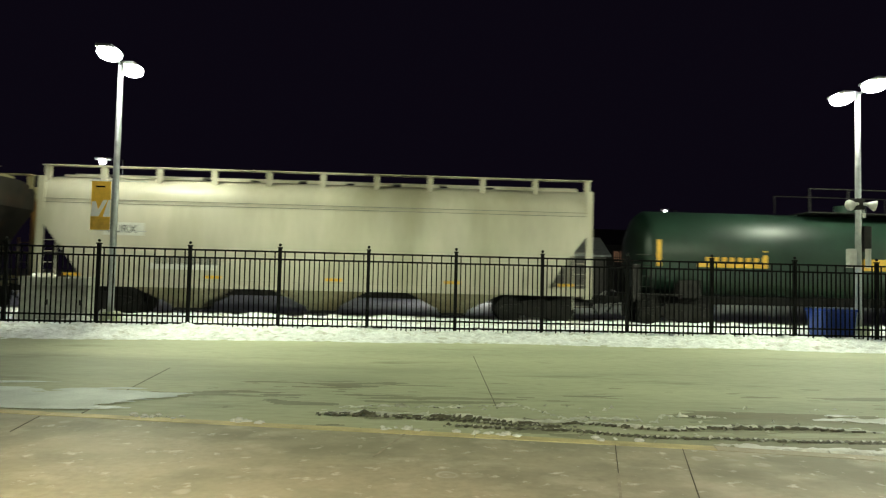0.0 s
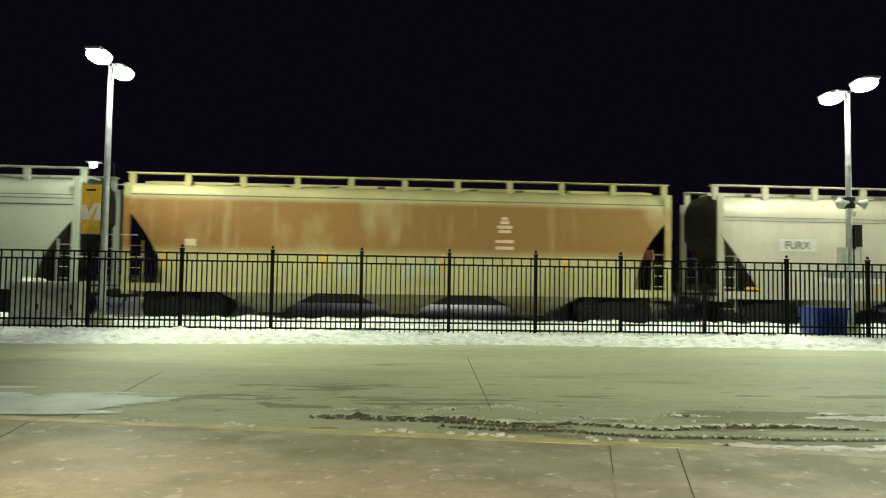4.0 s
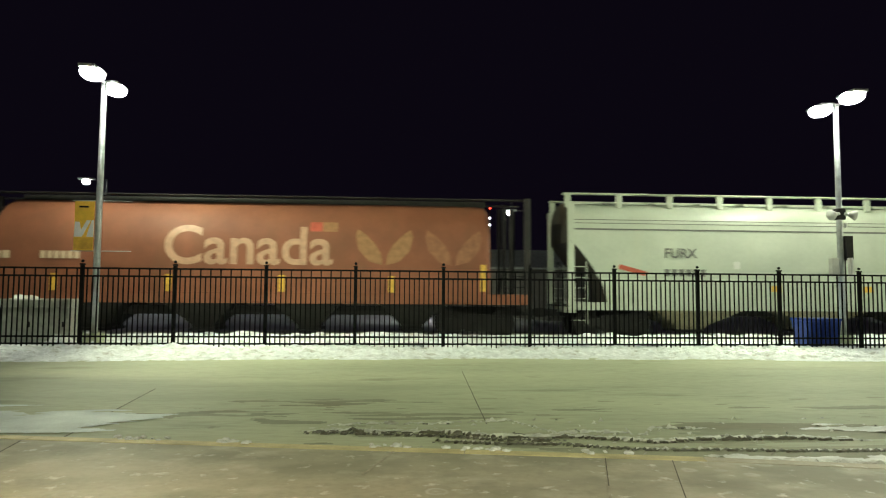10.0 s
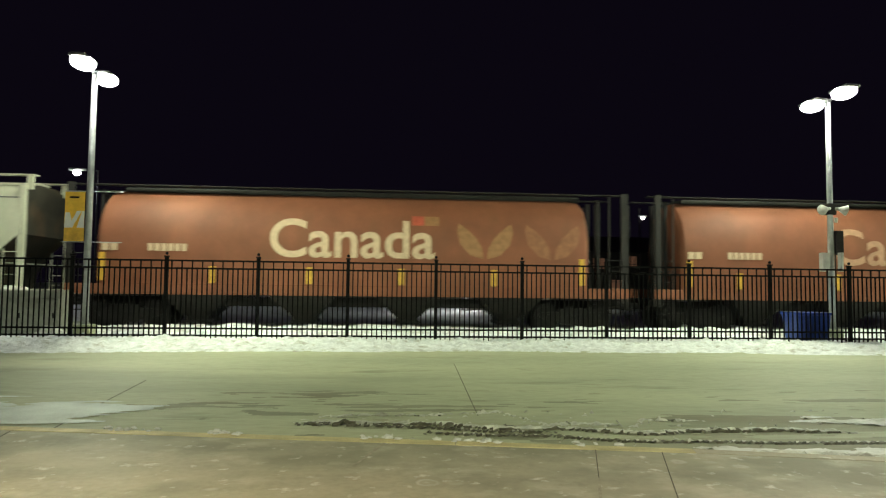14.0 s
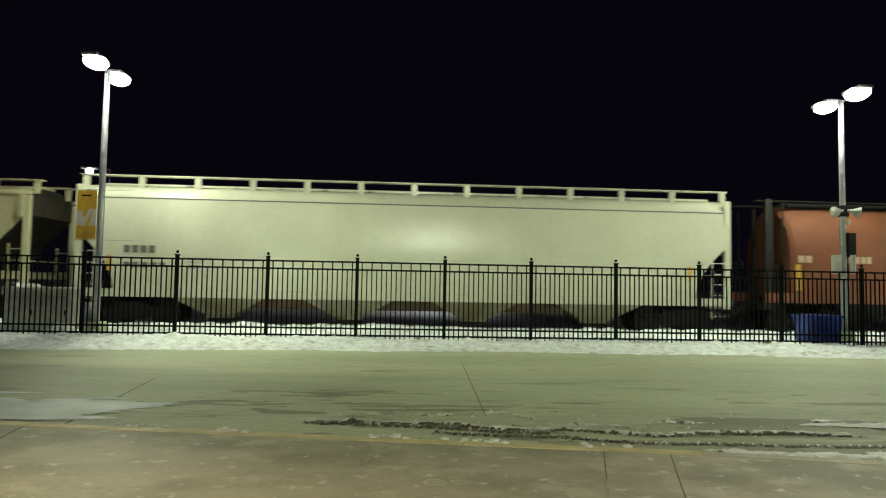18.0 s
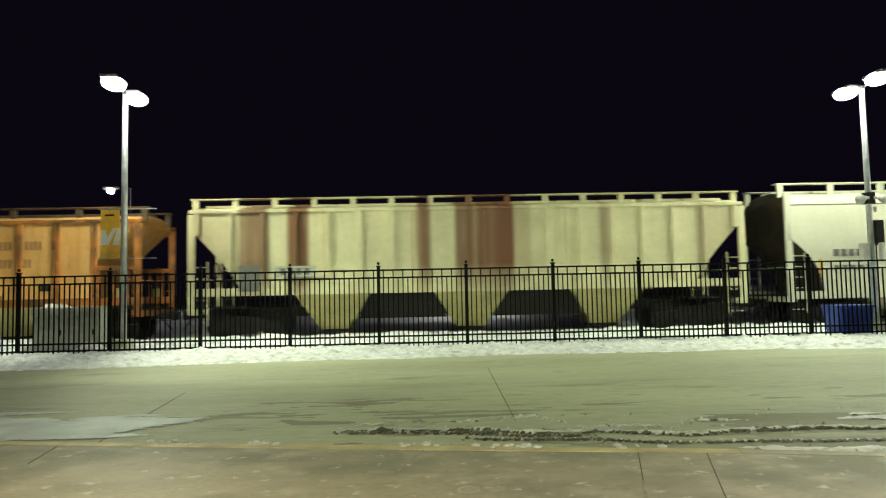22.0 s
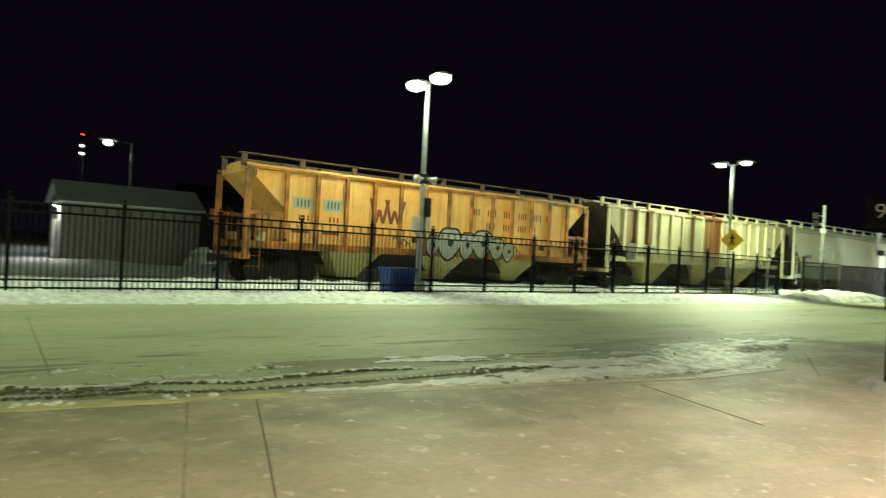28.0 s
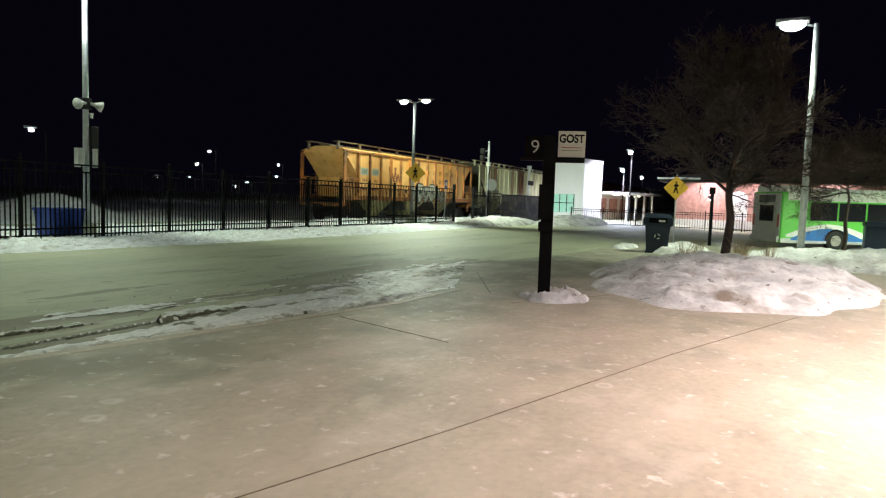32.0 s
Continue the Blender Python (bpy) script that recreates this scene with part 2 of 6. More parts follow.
BUSGLASS = mat("bus_glass", (0.02, 0.02, 0.025), 0.1, var=0.05, bump=0)
BARK = mat("bark", (0.065, 0.045, 0.034), 0.9, var=0.4, scale=8, fine=40, bump=0.5)
STRAW = mat("dry_grass", (0.42, 0.32, 0.16), 0.8, var=0.3)
NAVY = mat("navy_plastic", (0.012, 0.025, 0.05), 0.4, var=0.2)
LITWIN = mat("lit_window", (0.9, 0.85, 0.7), 0.4, emit=(1.0, 0.85, 0.7), power=1.0)
JOINT = mat("joint_dark", (0.10, 0.085, 0.055), 0.7, var=0.2)
BAYTAN = mat("bay_dusty_tan", (0.52, 0.47, 0.22), 0.7, var=0.25, scale=1.2, fine=8)
PALEBLUE = mat("pale_blue_patch", (0.42, 0.45, 0.36), 0.6, var=0.15)
GRAFFITI = mat("graffiti_silver", (0.46, 0.46, 0.40), 0.4, var=0.2, scale=3)
DARKINK = mat("dark_ink", (0.03, 0.028, 0.03), 0.5, var=0.2)
DARKENDS = mat("dark_end_sheet", (0.045, 0.040, 0.028), 0.8, var=0.4, scale=1.4, second=(0.085, 0.055, 0.03), patch=0.58)
# Bays slope inward; their shade is painted into these duller sheet colours.
SHADECREAM = mat("shaded_lower_sheet", (0.36, 0.35, 0.25), 0.7, var=0.25, scale=1.2, fine=9, second=(0.24, 0.20, 0.12), patch=0.58)
SHADEGREY = mat("shaded_grey_lower_sheet", (0.27, 0.25, 0.17), 0.7, var=0.3, scale=1.2, fine=9, second=(0.17, 0.14, 0.08), patch=0.56)
MAROON = mat("maroon_paint", (0.27, 0.085, 0.04), 0.6, var=0.2)
DIMWIN = mat("dim_warm_window", (0.5, 0.3, 0.2), 0.5, emit=(1.0, 0.45, 0.25), power=0.05)
TEAL = mat("teal_lit_glass", (0.3, 0.5, 0.4), 0.3, emit=(0.45, 0.9, 0.65), power=0.35)
BUSBLUE = mat("bus_blue", (0.02, 0.16, 0.5), 0.35, var=0.05)
TYRE = mat("tyre", (0.015, 0.015, 0.015), 0.8)
WARMGLOW = mat("warm_lamp_glow", (0.9, 0.8, 0.7), 0.4, emit=(1.0, 0.75, 0.5), power=12)
REDGLOW = mat("red_lamp_glow", (0.9, 0.1, 0.1), 0.4, emit=(1.0, 0.05, 0.03), power=6)
TAN = mat("sign_white", (0.75, 0.75, 0.68), 0.5, var=0.05)


def rust_runs(material, stops, low, high, tint):
    """Rust washed down the side: strength by place along the wagon, thinning downwards, broken into fine streaks."""
    nt = material.node_tree
    b = nt.nodes["Principled BSDF"]
    old = b.inputs["Base Color"].links[0].from_socket
    tc, sep = nt.nodes.new("ShaderNodeTexCoord"), nt.nodes.new("ShaderNodeSeparateXYZ")
    nt.links.new(tc.outputs["Object"], sep.inputs[0])

    def spread(src, a, c, p, q):
        r = nt.nodes.new("ShaderNodeMapRange")
        for k, v in enumerate((a, c, p, q)):
            r.inputs[k + 1].default_value = v
        nt.links.new(src, r.inputs[0])
        return r.outputs[0]

    def times(a, c):
        m = nt.nodes.new("ShaderNodeMath")
        m.operation = "MULTIPLY"
        nt.links.new(a, m.inputs[0])
        nt.links.new(c, m.inputs[1])
        return m.outputs[0]
    mp, n = nt.nodes.new("ShaderNodeMapping"), nt.nodes.new("ShaderNodeTexNoise")
    mp.inputs["Scale"].default_value = (1, 1, 0.08)
    n.inputs["Scale"].default_value, n.inputs["Detail"].default_value = 4.5, 5
    nt.links.new(tc.outputs["Object"], mp.inputs[0])
    nt.links.new(mp.outputs[0], n.inputs["Vector"])
    r = nt.nodes.new("ShaderNodeValToRGB")
    el = r.color_ramp.elements
    el[0].position, el[1].position = 0.0, 1.0
    el[0].color = el[1].color = (0, 0, 0, 1)
    for x, k in stops:
        el.new((x + 9.4) / 18.8).color = (k, k, k, 1)
    nt.links.new(spread(sep.outputs[0], -9.4, 9.4, 0, 1), r.inputs[0])
    mask = times(times(r.outputs[0], spread(n.outputs["Fac"], 0.3, 0.55, 0.9, 1.0)), spread(sep.outputs[2], low, high, 0, 1))
    x = nt.nodes.new("ShaderNodeMix")
    x.data_type = "RGBA"
    nt.links.new(mask, x.inputs[0])
    nt.links.new(old, x.inputs[6])
    x.inputs[7].default_value = (*tint, 1)
    nt.links.new(x.outputs[2], b.inputs["Base Color"])


def salt_rings(material, tint):
    """Dried rings and dots that boots and salt left, gathered in places."""
    nt = material.node_tree
    b = nt.nodes["Principled BSDF"]
    old = b.inputs["Base Color"].links[0].from_socket
    tc, vor, n, warp = [nt.nodes.new("ShaderNode" + k) for k in ("TexCoord", "TexVoronoi", "TexNoise", "TexNoise")]
    add = nt.nodes.new("ShaderNodeMix")
    add.data_type = "VECTOR"
    add.inputs[0].default_value = 0.05
    warp.inputs["Scale"].default_value = 9
    vor.inputs["Scale"].default_value = 2.3
    n.inputs["Scale"].default_value = 0.75
    for node in (n, warp):
        nt.links.new(tc.outputs["Object"], node.inputs["Vector"])
    nt.links.new(tc.outputs["Object"], add.inputs[4])
    nt.links.new(warp.outputs["Color"], add.inputs[5])
    nt.links.new(add.outputs[1], vor.inputs["Vector"])
    ring, gate = nt.nodes.new("ShaderNodeValToRGB"), nt.nodes.new("ShaderNodeValToRGB")
    el = ring.color_ramp.elements
    el[0].position, el[0].color = 0.0, (0.55, 0.55, 0.55, 1)
    el[1].position, el[1].color = 0.21, (0, 0, 0, 1)
    for p, k in ((0.05, 0.2), (0.11, 0.12), (0.15, 0.5), (0.17, 0.42)):
        el.new(p).color = (k, k, k, 1)
    gate.color_ramp.elements[0].position, gate.color_ramp.elements[1].position = 0.50, 0.60
    nt.links.new(vor.outputs["Distance"], ring.inputs[0])
    nt.links.new(n.outputs["Fac"], gate.inputs[0])
    m, x = nt.nodes.new("ShaderNodeMath"), nt.nodes.new("ShaderNodeMix")
    m.operation, x.data_type = "MULTIPLY", "RGBA"
    nt.links.new(ring.outputs[0], m.inputs[0])
    nt.links.new(gate.outputs[0], m.inputs[1])
    nt.links.new(m.outputs[0], x.inputs[0])
    nt.links.new(old, x.inputs[6])
    x.inputs[7].default_value = (*tint, 1)
    nt.links.new(x.outputs[2], b.inputs["Base Color"])


rust_runs(GREYPAINT, ((-8.6, 0.1), (-6.5, 0.0), (-3.2, 0.15), (-2.2, 0.6), (-1.2, 0.45), (0.4, 0.1), (1.4, 0.6), (3.2, 0.75), (4.0, 0.2), (6.0, 0.1), (7.4, 0.35)), 2.6, 4.6, (0.10, 0.085, 0.04))
salt_rings(WALKWAY, (0.66, 0.635, 0.57))
rust_runs(CREAMBROWN, ((-9.0, 0.45), (-8.0, 0.3), (-7.75, 0), (-7.6, 0.8), (-6.8, 0.85), (-6.65, 0), (-6.15, 0), (-6.0, 0.95), (-5.45, 0.95), (-5.3, 0), (-1.85, 0), (-1.72, 0.9), (-1.42, 0.9), (-1.3, 0), (-0.6, 0), (-0.45, 0.85), (0.0, 0.95), (0.15, 0.75), (0.3, 1), (0.75, 0.9), (0.9, 1), (1.4, 1), (1.5, 0.35), (1.95, 0.4), (2.1, 0), (4.3, 0), (4.45, 0.5), (4.85, 0), (7.6, 0), (7.75, 0.3)), 0.9, 2.4, (0.145, 0.045, 0.009))


# ---- mesh helpers ----
def obj(name, bm, material, parent=None, label="", smooth=False, at=None):
    me = bpy.data.meshes.new(name)
    bm.to_mesh(me)
    bm.free()
    for mm in material if isinstance(material, (list, tuple)) else [material]:
        me.materials.append(mm)
    if smooth:
        for p in me.polygons:
            p.use_smooth = True
    ob = new(name, me)
    if parent:
        ob.parent = parent
    if at is not None:
        ob.matrix_basis = at
    if label:
        ob["label"] = label
    return ob


def part(name, bm, material, parent, label="", smooth=False):
    return obj(name, bm, material, parent, label, smooth)


def box(x0, x1, y0, y1, z0, z1, bm=None, bevel=0.0):
    bm = bm or bmesh.new()
    v = [bm.verts.new(p) for p in ((x0, y0, z0), (x1, y0, z0), (x1, y1, z0), (x0, y1, z0), (x0, y0, z1), (x1, y0, z1), (x1, y1, z1), (x0, y1, z1))]
    fs = [bm.faces.new([v[i] for i in f]) for f in ((3, 2, 1, 0), (4, 5, 6, 7), (0, 1, 5, 4), (1, 2, 6, 5), (2, 3, 7, 6), (3, 0, 4, 7))]
    if bevel:
        es = list({e for f in fs for e in f.edges})
        bmesh.ops.bevel(bm, geom=es, offset=bevel, segments=2, affect="EDGES", profile=0.6)
    return bm


def tube(p, q, r, bm=None, r2=None, n=8):
    """A rod from p to q."""
    bm = bm or bmesh.new()
    p, q = Vector(p), Vector(q)
    m = (q - p).to_track_quat("Z", "Y").to_matrix()
    r2 = r if r2 is None else r2
    a = [bm.verts.new(p + m @ Vector((r * math.cos(t), r * math.sin(t), 0))) for t in [i * math.tau / n for i in range(n)]]
    b = [bm.verts.new(q + m @ Vector((r2 * math.cos(t), r2 * math.sin(t), 0))) for t in [i * math.tau / n for i in range(n)]]
    for i in range(n):
        bm.faces.new((a[i], a[(i + 1) % n], b[(i + 1) % n], b[i]))
    bm.faces.new(a[::-1])
    bm.faces.new(b)
    return bm


def prism(points, depth, axis="y", at=0.0, bm=None):
    """A flat outline (u, w) with thickness along an axis; u is x (or y), w is z."""
    bm = bm or bmesh.new()

    def place(u, w, d):
        return (u, at + d, w) if axis == "y" else (at + d, u, w) if axis == "x" else (u, w, at + d)
    a = [bm.verts.new(place(u, w, 0)) for u, w in points]
    b = [bm.verts.new(place(u, w, depth)) for u, w in points]
    n = len(points)
    for i in range(n):
        bm.faces.new((a[i], a[(i + 1) % n], b[(i + 1) % n], b[i]))
    bm.faces.new(a[::-1])
    bm.faces.new(b)
    bmesh.ops.recalc_face_normals(bm, faces=bm.faces)
    return bm


def lettering(name, text, size, m, material, parent, depth=0.006, bold=0.015):
    """Raised letters in the built-in font, lower left corner at m's origin."""
    cu = bpy.data.curves.new(name, "FONT")
    cu.body, cu.size, cu.extrude, cu.offset = text, size, depth, size * bold
    tmp = bpy.data.objects.new(name, cu)
    scene.collection.objects.link(tmp)
    bpy.context.view_layer.update()
    me = bpy.data.meshes.new_from_object(tmp.evaluated_get(bpy.context.evaluated_depsgraph_get()))
    bpy.data.objects.remove(tmp)
    me.materials.append(material)
    ob = new(name, me)
    ob.parent, ob.matrix_basis = parent, m
    return ob


def blob(rx, ry, rz, at=(0, 0, 0), sub=3):
    bm = bmesh.new()
    bmesh.ops.create_icosphere(bm, subdivisions=sub, radius=1.0, matrix=Matrix.Translation(at) @ Matrix.Diagonal((rx, ry, rz, 1)))
    return bm


def n2(x, y, s=1.0, o=0.0):
    return noise.noise((x * s + o, y * s - o, o * 1.7))


# ---- ground ----
ROAD_Z = -0.12


def lane(x, y):
    """The lane falls gently beyond the island."""
    t = max(0.0, min(1.0, (x - 22) / 16)) * max(0.0, min(1.0, (9 - y) / 5))
    return ROAD_Z - 0.38 * t * t * (3 - 2 * t)


gb = bmesh.new()
gx = [-800, -200, -60] + [-40 + 2 * i for i in range(51)] + [80, 200, 800]
gy = [-800, -200, -60] + [-40 + 2 * i for i in range(41)] + [80, 200, 800]
gv = [[gb.verts.new((x, y, lane(x, y))) for x in gx] for y in gy]
for j in range(len(gy) - 1):
    for i in range(len(gx) - 1):
        gb.faces.new((gv[j][i], gv[j][i + 1], gv[j + 1][i + 1], gv[j + 1][i]))
road = tagged(obj("ground", gb, CONCRETE, smooth=True), "damp olive-grey concrete bus lane with dark stains", "road", kind="structure")

EDGE = [(-40, 15.4), (-12, 8.62), (-4.45, 7.10), (1.85, 6.02), (6.78, 4.92), (8.72, 4.86), (12.3, 6.3), (17.05, 5.5), (24.8, 4.92)]
slab = prism([(x, y) for x, y in EDGE] + [(27, 4.0), (27, 2.4), (22, 1.8), (22, -40), (-40, -40)], 0.3, "z", -0.3)
pavement = tagged(obj("pavement", slab, WALKWAY), "wet tan concrete pavement with snow traces and salt", "pavement", kind="structure")
for (xa, ya), (xb, yb) in zip(EDGE[1:5], EDGE[2:6]):
    d = Vector((xb - xa, yb - ya, 0))
    a = math.atan2(d.y, d.x)
    n = max(1, round(d.length / 2.4))
    for i in range(n):
        part("kerb_stone", box(i * d.length / n + 0.004, (i + 1) * d.length / n - 0.004, -0.13, 0.02, -0.12, 0.006, bevel=0.004), KERB if xa < 1.8 else WALKWAY, pavement, "worn yellow painted kerb edge" if xa < 1.8 else "").matrix_basis = Matrix.Translation((xa, ya, 0)) @ Matrix.Rotation(a, 4, "Z")


def joint(parent, a, b, z, w=0.014, material=JOINT):
    d = Vector((b[0] - a[0], b[1] - a[1], 0))
    part("joint", box(0, d.length, -w / 2, w / 2, -0.01, 0.002), material, parent).matrix_basis = Matrix.Translation((a[0], a[1], z)) @ Matrix.Rotation(math.atan2(d.y, d.x), 4, "Z")


for a, b in (((-4.75, 11.2), (-4.42, 7.5)), ((0.43, 13.5), (0.2, 8.2))):
    joint(road, a, b, ROAD_Z + 0.002, 0.010)
for a, b in (((0.98, 6.1), (0.72, 5.2)), ((1.55, 6.0), (1.05, 4.5)), ((1.05, 4.5), (0.5, 2.9)), ((-4.5, 6.95), (-4.4, 6.3)), ((11.06, 5.5), (8.6, 4.2))):
    joint(pavement, a, b, 0.002, 0.007)
for a, b in (((-0.4, 3.25), (2.98, 2.11)), ((2.98, 2.11), (5.91, 1.22)), ((5.91, 1.22), (9.4, 0.0)), ((5.66, 4.87), (5.15, 3.21))):
    joint(pavement, a, b, 0.002, 0.007, BROWNJOINT)
for a, b in (((0.72, 5.2), (0.1, 3.1)), ((-0.9, 6.4), (-1.15, 5.6)), ((7.9, 3.6), (11.5, 1.6))):
    joint(pavement, a, b, 0.002, 0.02, PALEJOINT)


def line_at(points, x):
    for (xa, ya), (xb, yb) in zip(points, points[1:]):
        if xa <= x <= xb:
            return ya + (yb - ya) * (x - xa) / (xb - xa)
    return points[0][1] if x < points[0][0] else points[-1][1]


def grid_mesh(x0, x1, y0, y1, step, fn, keep):
    """A fine sheet of the cells whose centre passes keep()."""
    nx, ny = int((x1 - x0) / step), int((y1 - y0) / step)
    ids, verts, faces = {}, [], []

    def vid(i, j):
        if (i, j) not in ids:
            x, y = x0 + i * step, y0 + j * step
            ids[i, j] = len(verts)
            verts.append((x, y, fn(x, y)))
        return ids[i, j]
    for j in range(ny):
        for i in range(nx):
            if keep(x0 + (i + 0.5) * step, y0 + (j + 0.5) * step):
                faces.append((vid(i, j), vid(i + 1, j), vid(i + 1, j + 1), vid(i, j + 1)))
    me = bpy.data.meshes.new("sheet")
    me.from_pydata(verts, [], faces)
    for p in me.polygons:
        p.use_smooth = True
    return me


def sheet_thing(name, me, material, label, category="snow", kind="structure"):
    me.materials.append(material)
    return tagged(new(name, me), label, category, kind=kind)


# Slush thrown up beside the kerb: tyre-cut ridges that drop steeply towards the kerb, tread prints and thin wet snow.
RIDGE = [(-2.1, 7.86), (-1.1, 7.76), (-0.4, 7.64), (0.3, 7.42), (1.1, 7.39), (1.85, 7.12), (2.4, 7.23), (3.5, 7.25), (4.4, 7.1)]
UPPER = [(-1.8, 8.12), (-1.3, 8.28), (-0.3, 8.2), (0.5, 8.4), (0.9, 7.62), (1.3, 7.68), (1.9, 7.55), (2.1, 7.88), (2.9, 7.8)]
TREAD = [(-0.6, 7.3), (0.3, 7.12), (0.8, 7.09), (1.55, 6.82), (2.4, 6.78), (3.1, 6.7), (5.0, 6.67)]
TREAD_B = [(-2.0, 7.76), (-1.1, 7.66), (-0.4, 7.52), (0.3, 7.3), (1.0, 7.25)]
LIP = [(2.0, 6.2), (3.2, 6.05), (4.75, 5.75), (5.7, 5.6), (7.0, 5.35), (8.8, 5.2), (11, 5.9)]


def crest(c, high, near, far):
    return high * math.exp(-(c / (near if c < 0 else far)) ** 2)


def on(line, x, soft=0.25):
    return min(1.0, max(0.0, (x - line[0][0]) / soft)) * min(1.0, max(0.0, (line[-1][0] - x) / soft))


def slush_h(x, y):
    wob = 0.03 * n2(x, 0, 2.1, 2) + 0.012 * n2(x, 0, 9, 3)
    lump = 0.62 + 0.4 * n2(x, y, 9, 3) + 0.35 * n2(x, y, 24, 5)
    h = 0.0
    if RIDGE[0][0] < x < RIDGE[-1][0]:
        c = y - line_at(RIDGE, x) - wob
        h += crest(c, 0.075, 0.02, 0.10) * max(0.15, lump) * on(RIDGE, x, 0.8) * (0.75 + 0.5 * n2(x, 0, 1.7, 11))
        h += crest(c - 0.16, 0.035, 0.02, 0.05) * max(0, lump - 0.35) * on(RIDGE, x)
    if UPPER[0][0] < x < UPPER[-1][0]:
        c = y - line_at(UPPER, x) - wob * 2
        h += crest(c, 0.055, 0.04, 0.06) * max(0, lump - 0.42) * 1.6 * on(UPPER, x)
    for line in (TREAD, TREAD_B):
        if line[0][0] < x < line[-1][0]:
            c = y - line_at(line, x) - 0.4 * wob
            bite = 1.0 if (x * 11 + c * 3) % 1 < 0.5 else 0.36
            h += 0.025 * bite * (1 if abs(c) < 0.042 else 0) * on(line, x)
    if x > 2.0:
        c = y - line_at(LIP, x) - 0.10 * n2(x, 0, 1.1, 7) - 0.2
        h += crest(c, 0.06, 0.07, 0.10) * max(0, lump - 0.15) * on(LIP, x, 0.8)
    if x > 4.6:
        a = (x - 4.6) * 0.045
        c = y - 6.66 + a - 0.04 * n2(x, 0, 1.5, 12)
        h += crest(c, 0.07, 0.03, 0.12) * max(0, lump) * max(0.0, min(1.0, (6.6 - x) / 1.2))
    h += 0.11 * math.exp(-((x - 11.9) / 1.5) ** 2 - ((y - 6.5) / 0.36) ** 2) * max(0.1, lump)
    scatter = n2(x, y, 15, 40) + 0.5 * n2(x, y, 31, 44) - 0.56
    if scatter > 0 and x > -1.5 and line_at(EDGE[1:], x) + 0.1 < y < 8.5:
        h += 0.10 * scatter
    return h


def strip_mesh(x0, x1, y0, y1, sx, sy, fn, keep):
    """grid_mesh with cells longer along the lane."""
    me = grid_mesh(x0 / sx, x1 / sx, y0 / sx, y0 / sx + (y1 - y0) / sy, 1.0, lambda u, v: fn(u * sx, y0 + (v - y0 / sx) * sy), lambda u, v: keep(u * sx, y0 + (v - y0 / sx) * sy))
    for v in me.vertices:
        v.co.x, v.co.y = v.co.x * sx, y0 + (v.co.y - y0 / sx) * sy
    return me


def above_kerb(x, y):
    return y > line_at(EDGE[1:], x) + 0.012


def wet_edge(x, y):
    top = line_at([(-3.4, 8.0), (-1.5, 8.3), (1.0, 8.35), (4.2, 8.1), (6.5, 8.1), (12.8, 9.1), (15, 8.2)], x)
    low = line_at(EDGE[1:], x)
    t = (y - low) / max(0.1, top - low)
    spot_wet = -1.0
    for cx, cy, rx, ry in ((-1.9, 9.85, 1.1, 0.3), (-3.5, 8.95, 1.1, 0.25), (-0.6, 8.75, 1.3, 0.35), (1.6, 9.1, 0.5, 0.1), (5.5, 9.2, 1.6, 0.14), (-2.3, 8.4, 0.6, 0.12)):
        spot_wet = max(spot_wet, 0.85 * math.exp(-((x - cx) / rx) ** 2 - ((y - cy) / ry) ** 2) - 0.55 + 0.9 * n2(x * 0.9, y * 4.5, 1.6, 63) + 0.4 * n2(x * 2.5, y * 9, 1.6, 65))
    if spot_wet > 0:
        return spot_wet
    return (0.22 if 0 < t < 1 else -1) + 0.75 * n2(x * 0.35, y * 1.7, 1.0, 61) + 0.35 * n2(x * 0.8, y * 3.2, 1.6, 63) - 0.55 * max(0, t - 0.6) - 0.25 * max(0, 1.2 - x)


def snow_film(x, y):
    v = 0.55 * n2(x * 0.5, y * 1.6, 1.7, 71) + 0.45 * n2(x * 1.1, y * 3.0, 2.6, 73) - 0.62
    for cx, cy, rx, ry in ((4.7, 7.75, 1.1, 0.32), (4.3, 6.2, 1.7, 0.24), (7.2, 5.7, 2.3, 0.5), (6.6, 6.7, 1.6, 0.25), (11.2, 6.9, 2.6, 0.9), (9.2, 6.6, 2.4, 0.55), (6.0, 6.2, 1.2, 0.3), (2.6, 6.45, 0.7, 0.1), (9.5, 5.9, 1.6, 0.5)):
        u = ((x - cx) / rx) ** 2 + ((y - cy + 0.17 * (x - cx) * (cx < 9)) / ry) ** 2
        v += 0.75 * math.exp(-u)
    return v


sheet_thing("wet_film", strip_mesh(-4.6, 15, 4.9, 10.2, 0.06, 0.028, lambda x, y: ROAD_Z + 0.003, lambda x, y: above_kerb(x, y) and wet_edge(x, y) > 0), WETROAD, "dark wet meltwater film on the lane by the kerb", "water", "stuff")
sheet_thing("wet_snow", strip_mesh(1.8, 14.2, 4.9, 8.6, 0.05, 0.028, lambda x, y: ROAD_Z + 0.006 + 0.03 * max(0, snow_film(x, y)) + 0.03 * max(0, n2(x, y, 7, 8)) + 0.02 * max(0, n2(x, y, 17, 9)), lambda x, y: above_kerb(x, y) and snow_film(x, y) > 0), WETSNOW, "thin glossy half-melted snow on the lane", "snow", "stuff")
sheet_thing("slush", strip_mesh(-2.3, 13.8, 4.9, 8.9, 0.032, 0.022, lambda x, y: ROAD_Z + slush_h(x, y), lambda x, y: above_kerb(x, y) and slush_h(x, y) > 0.008), SLUSH, "ridged grey slush with tyre tracks beside the kerb", "slush", "stuff")
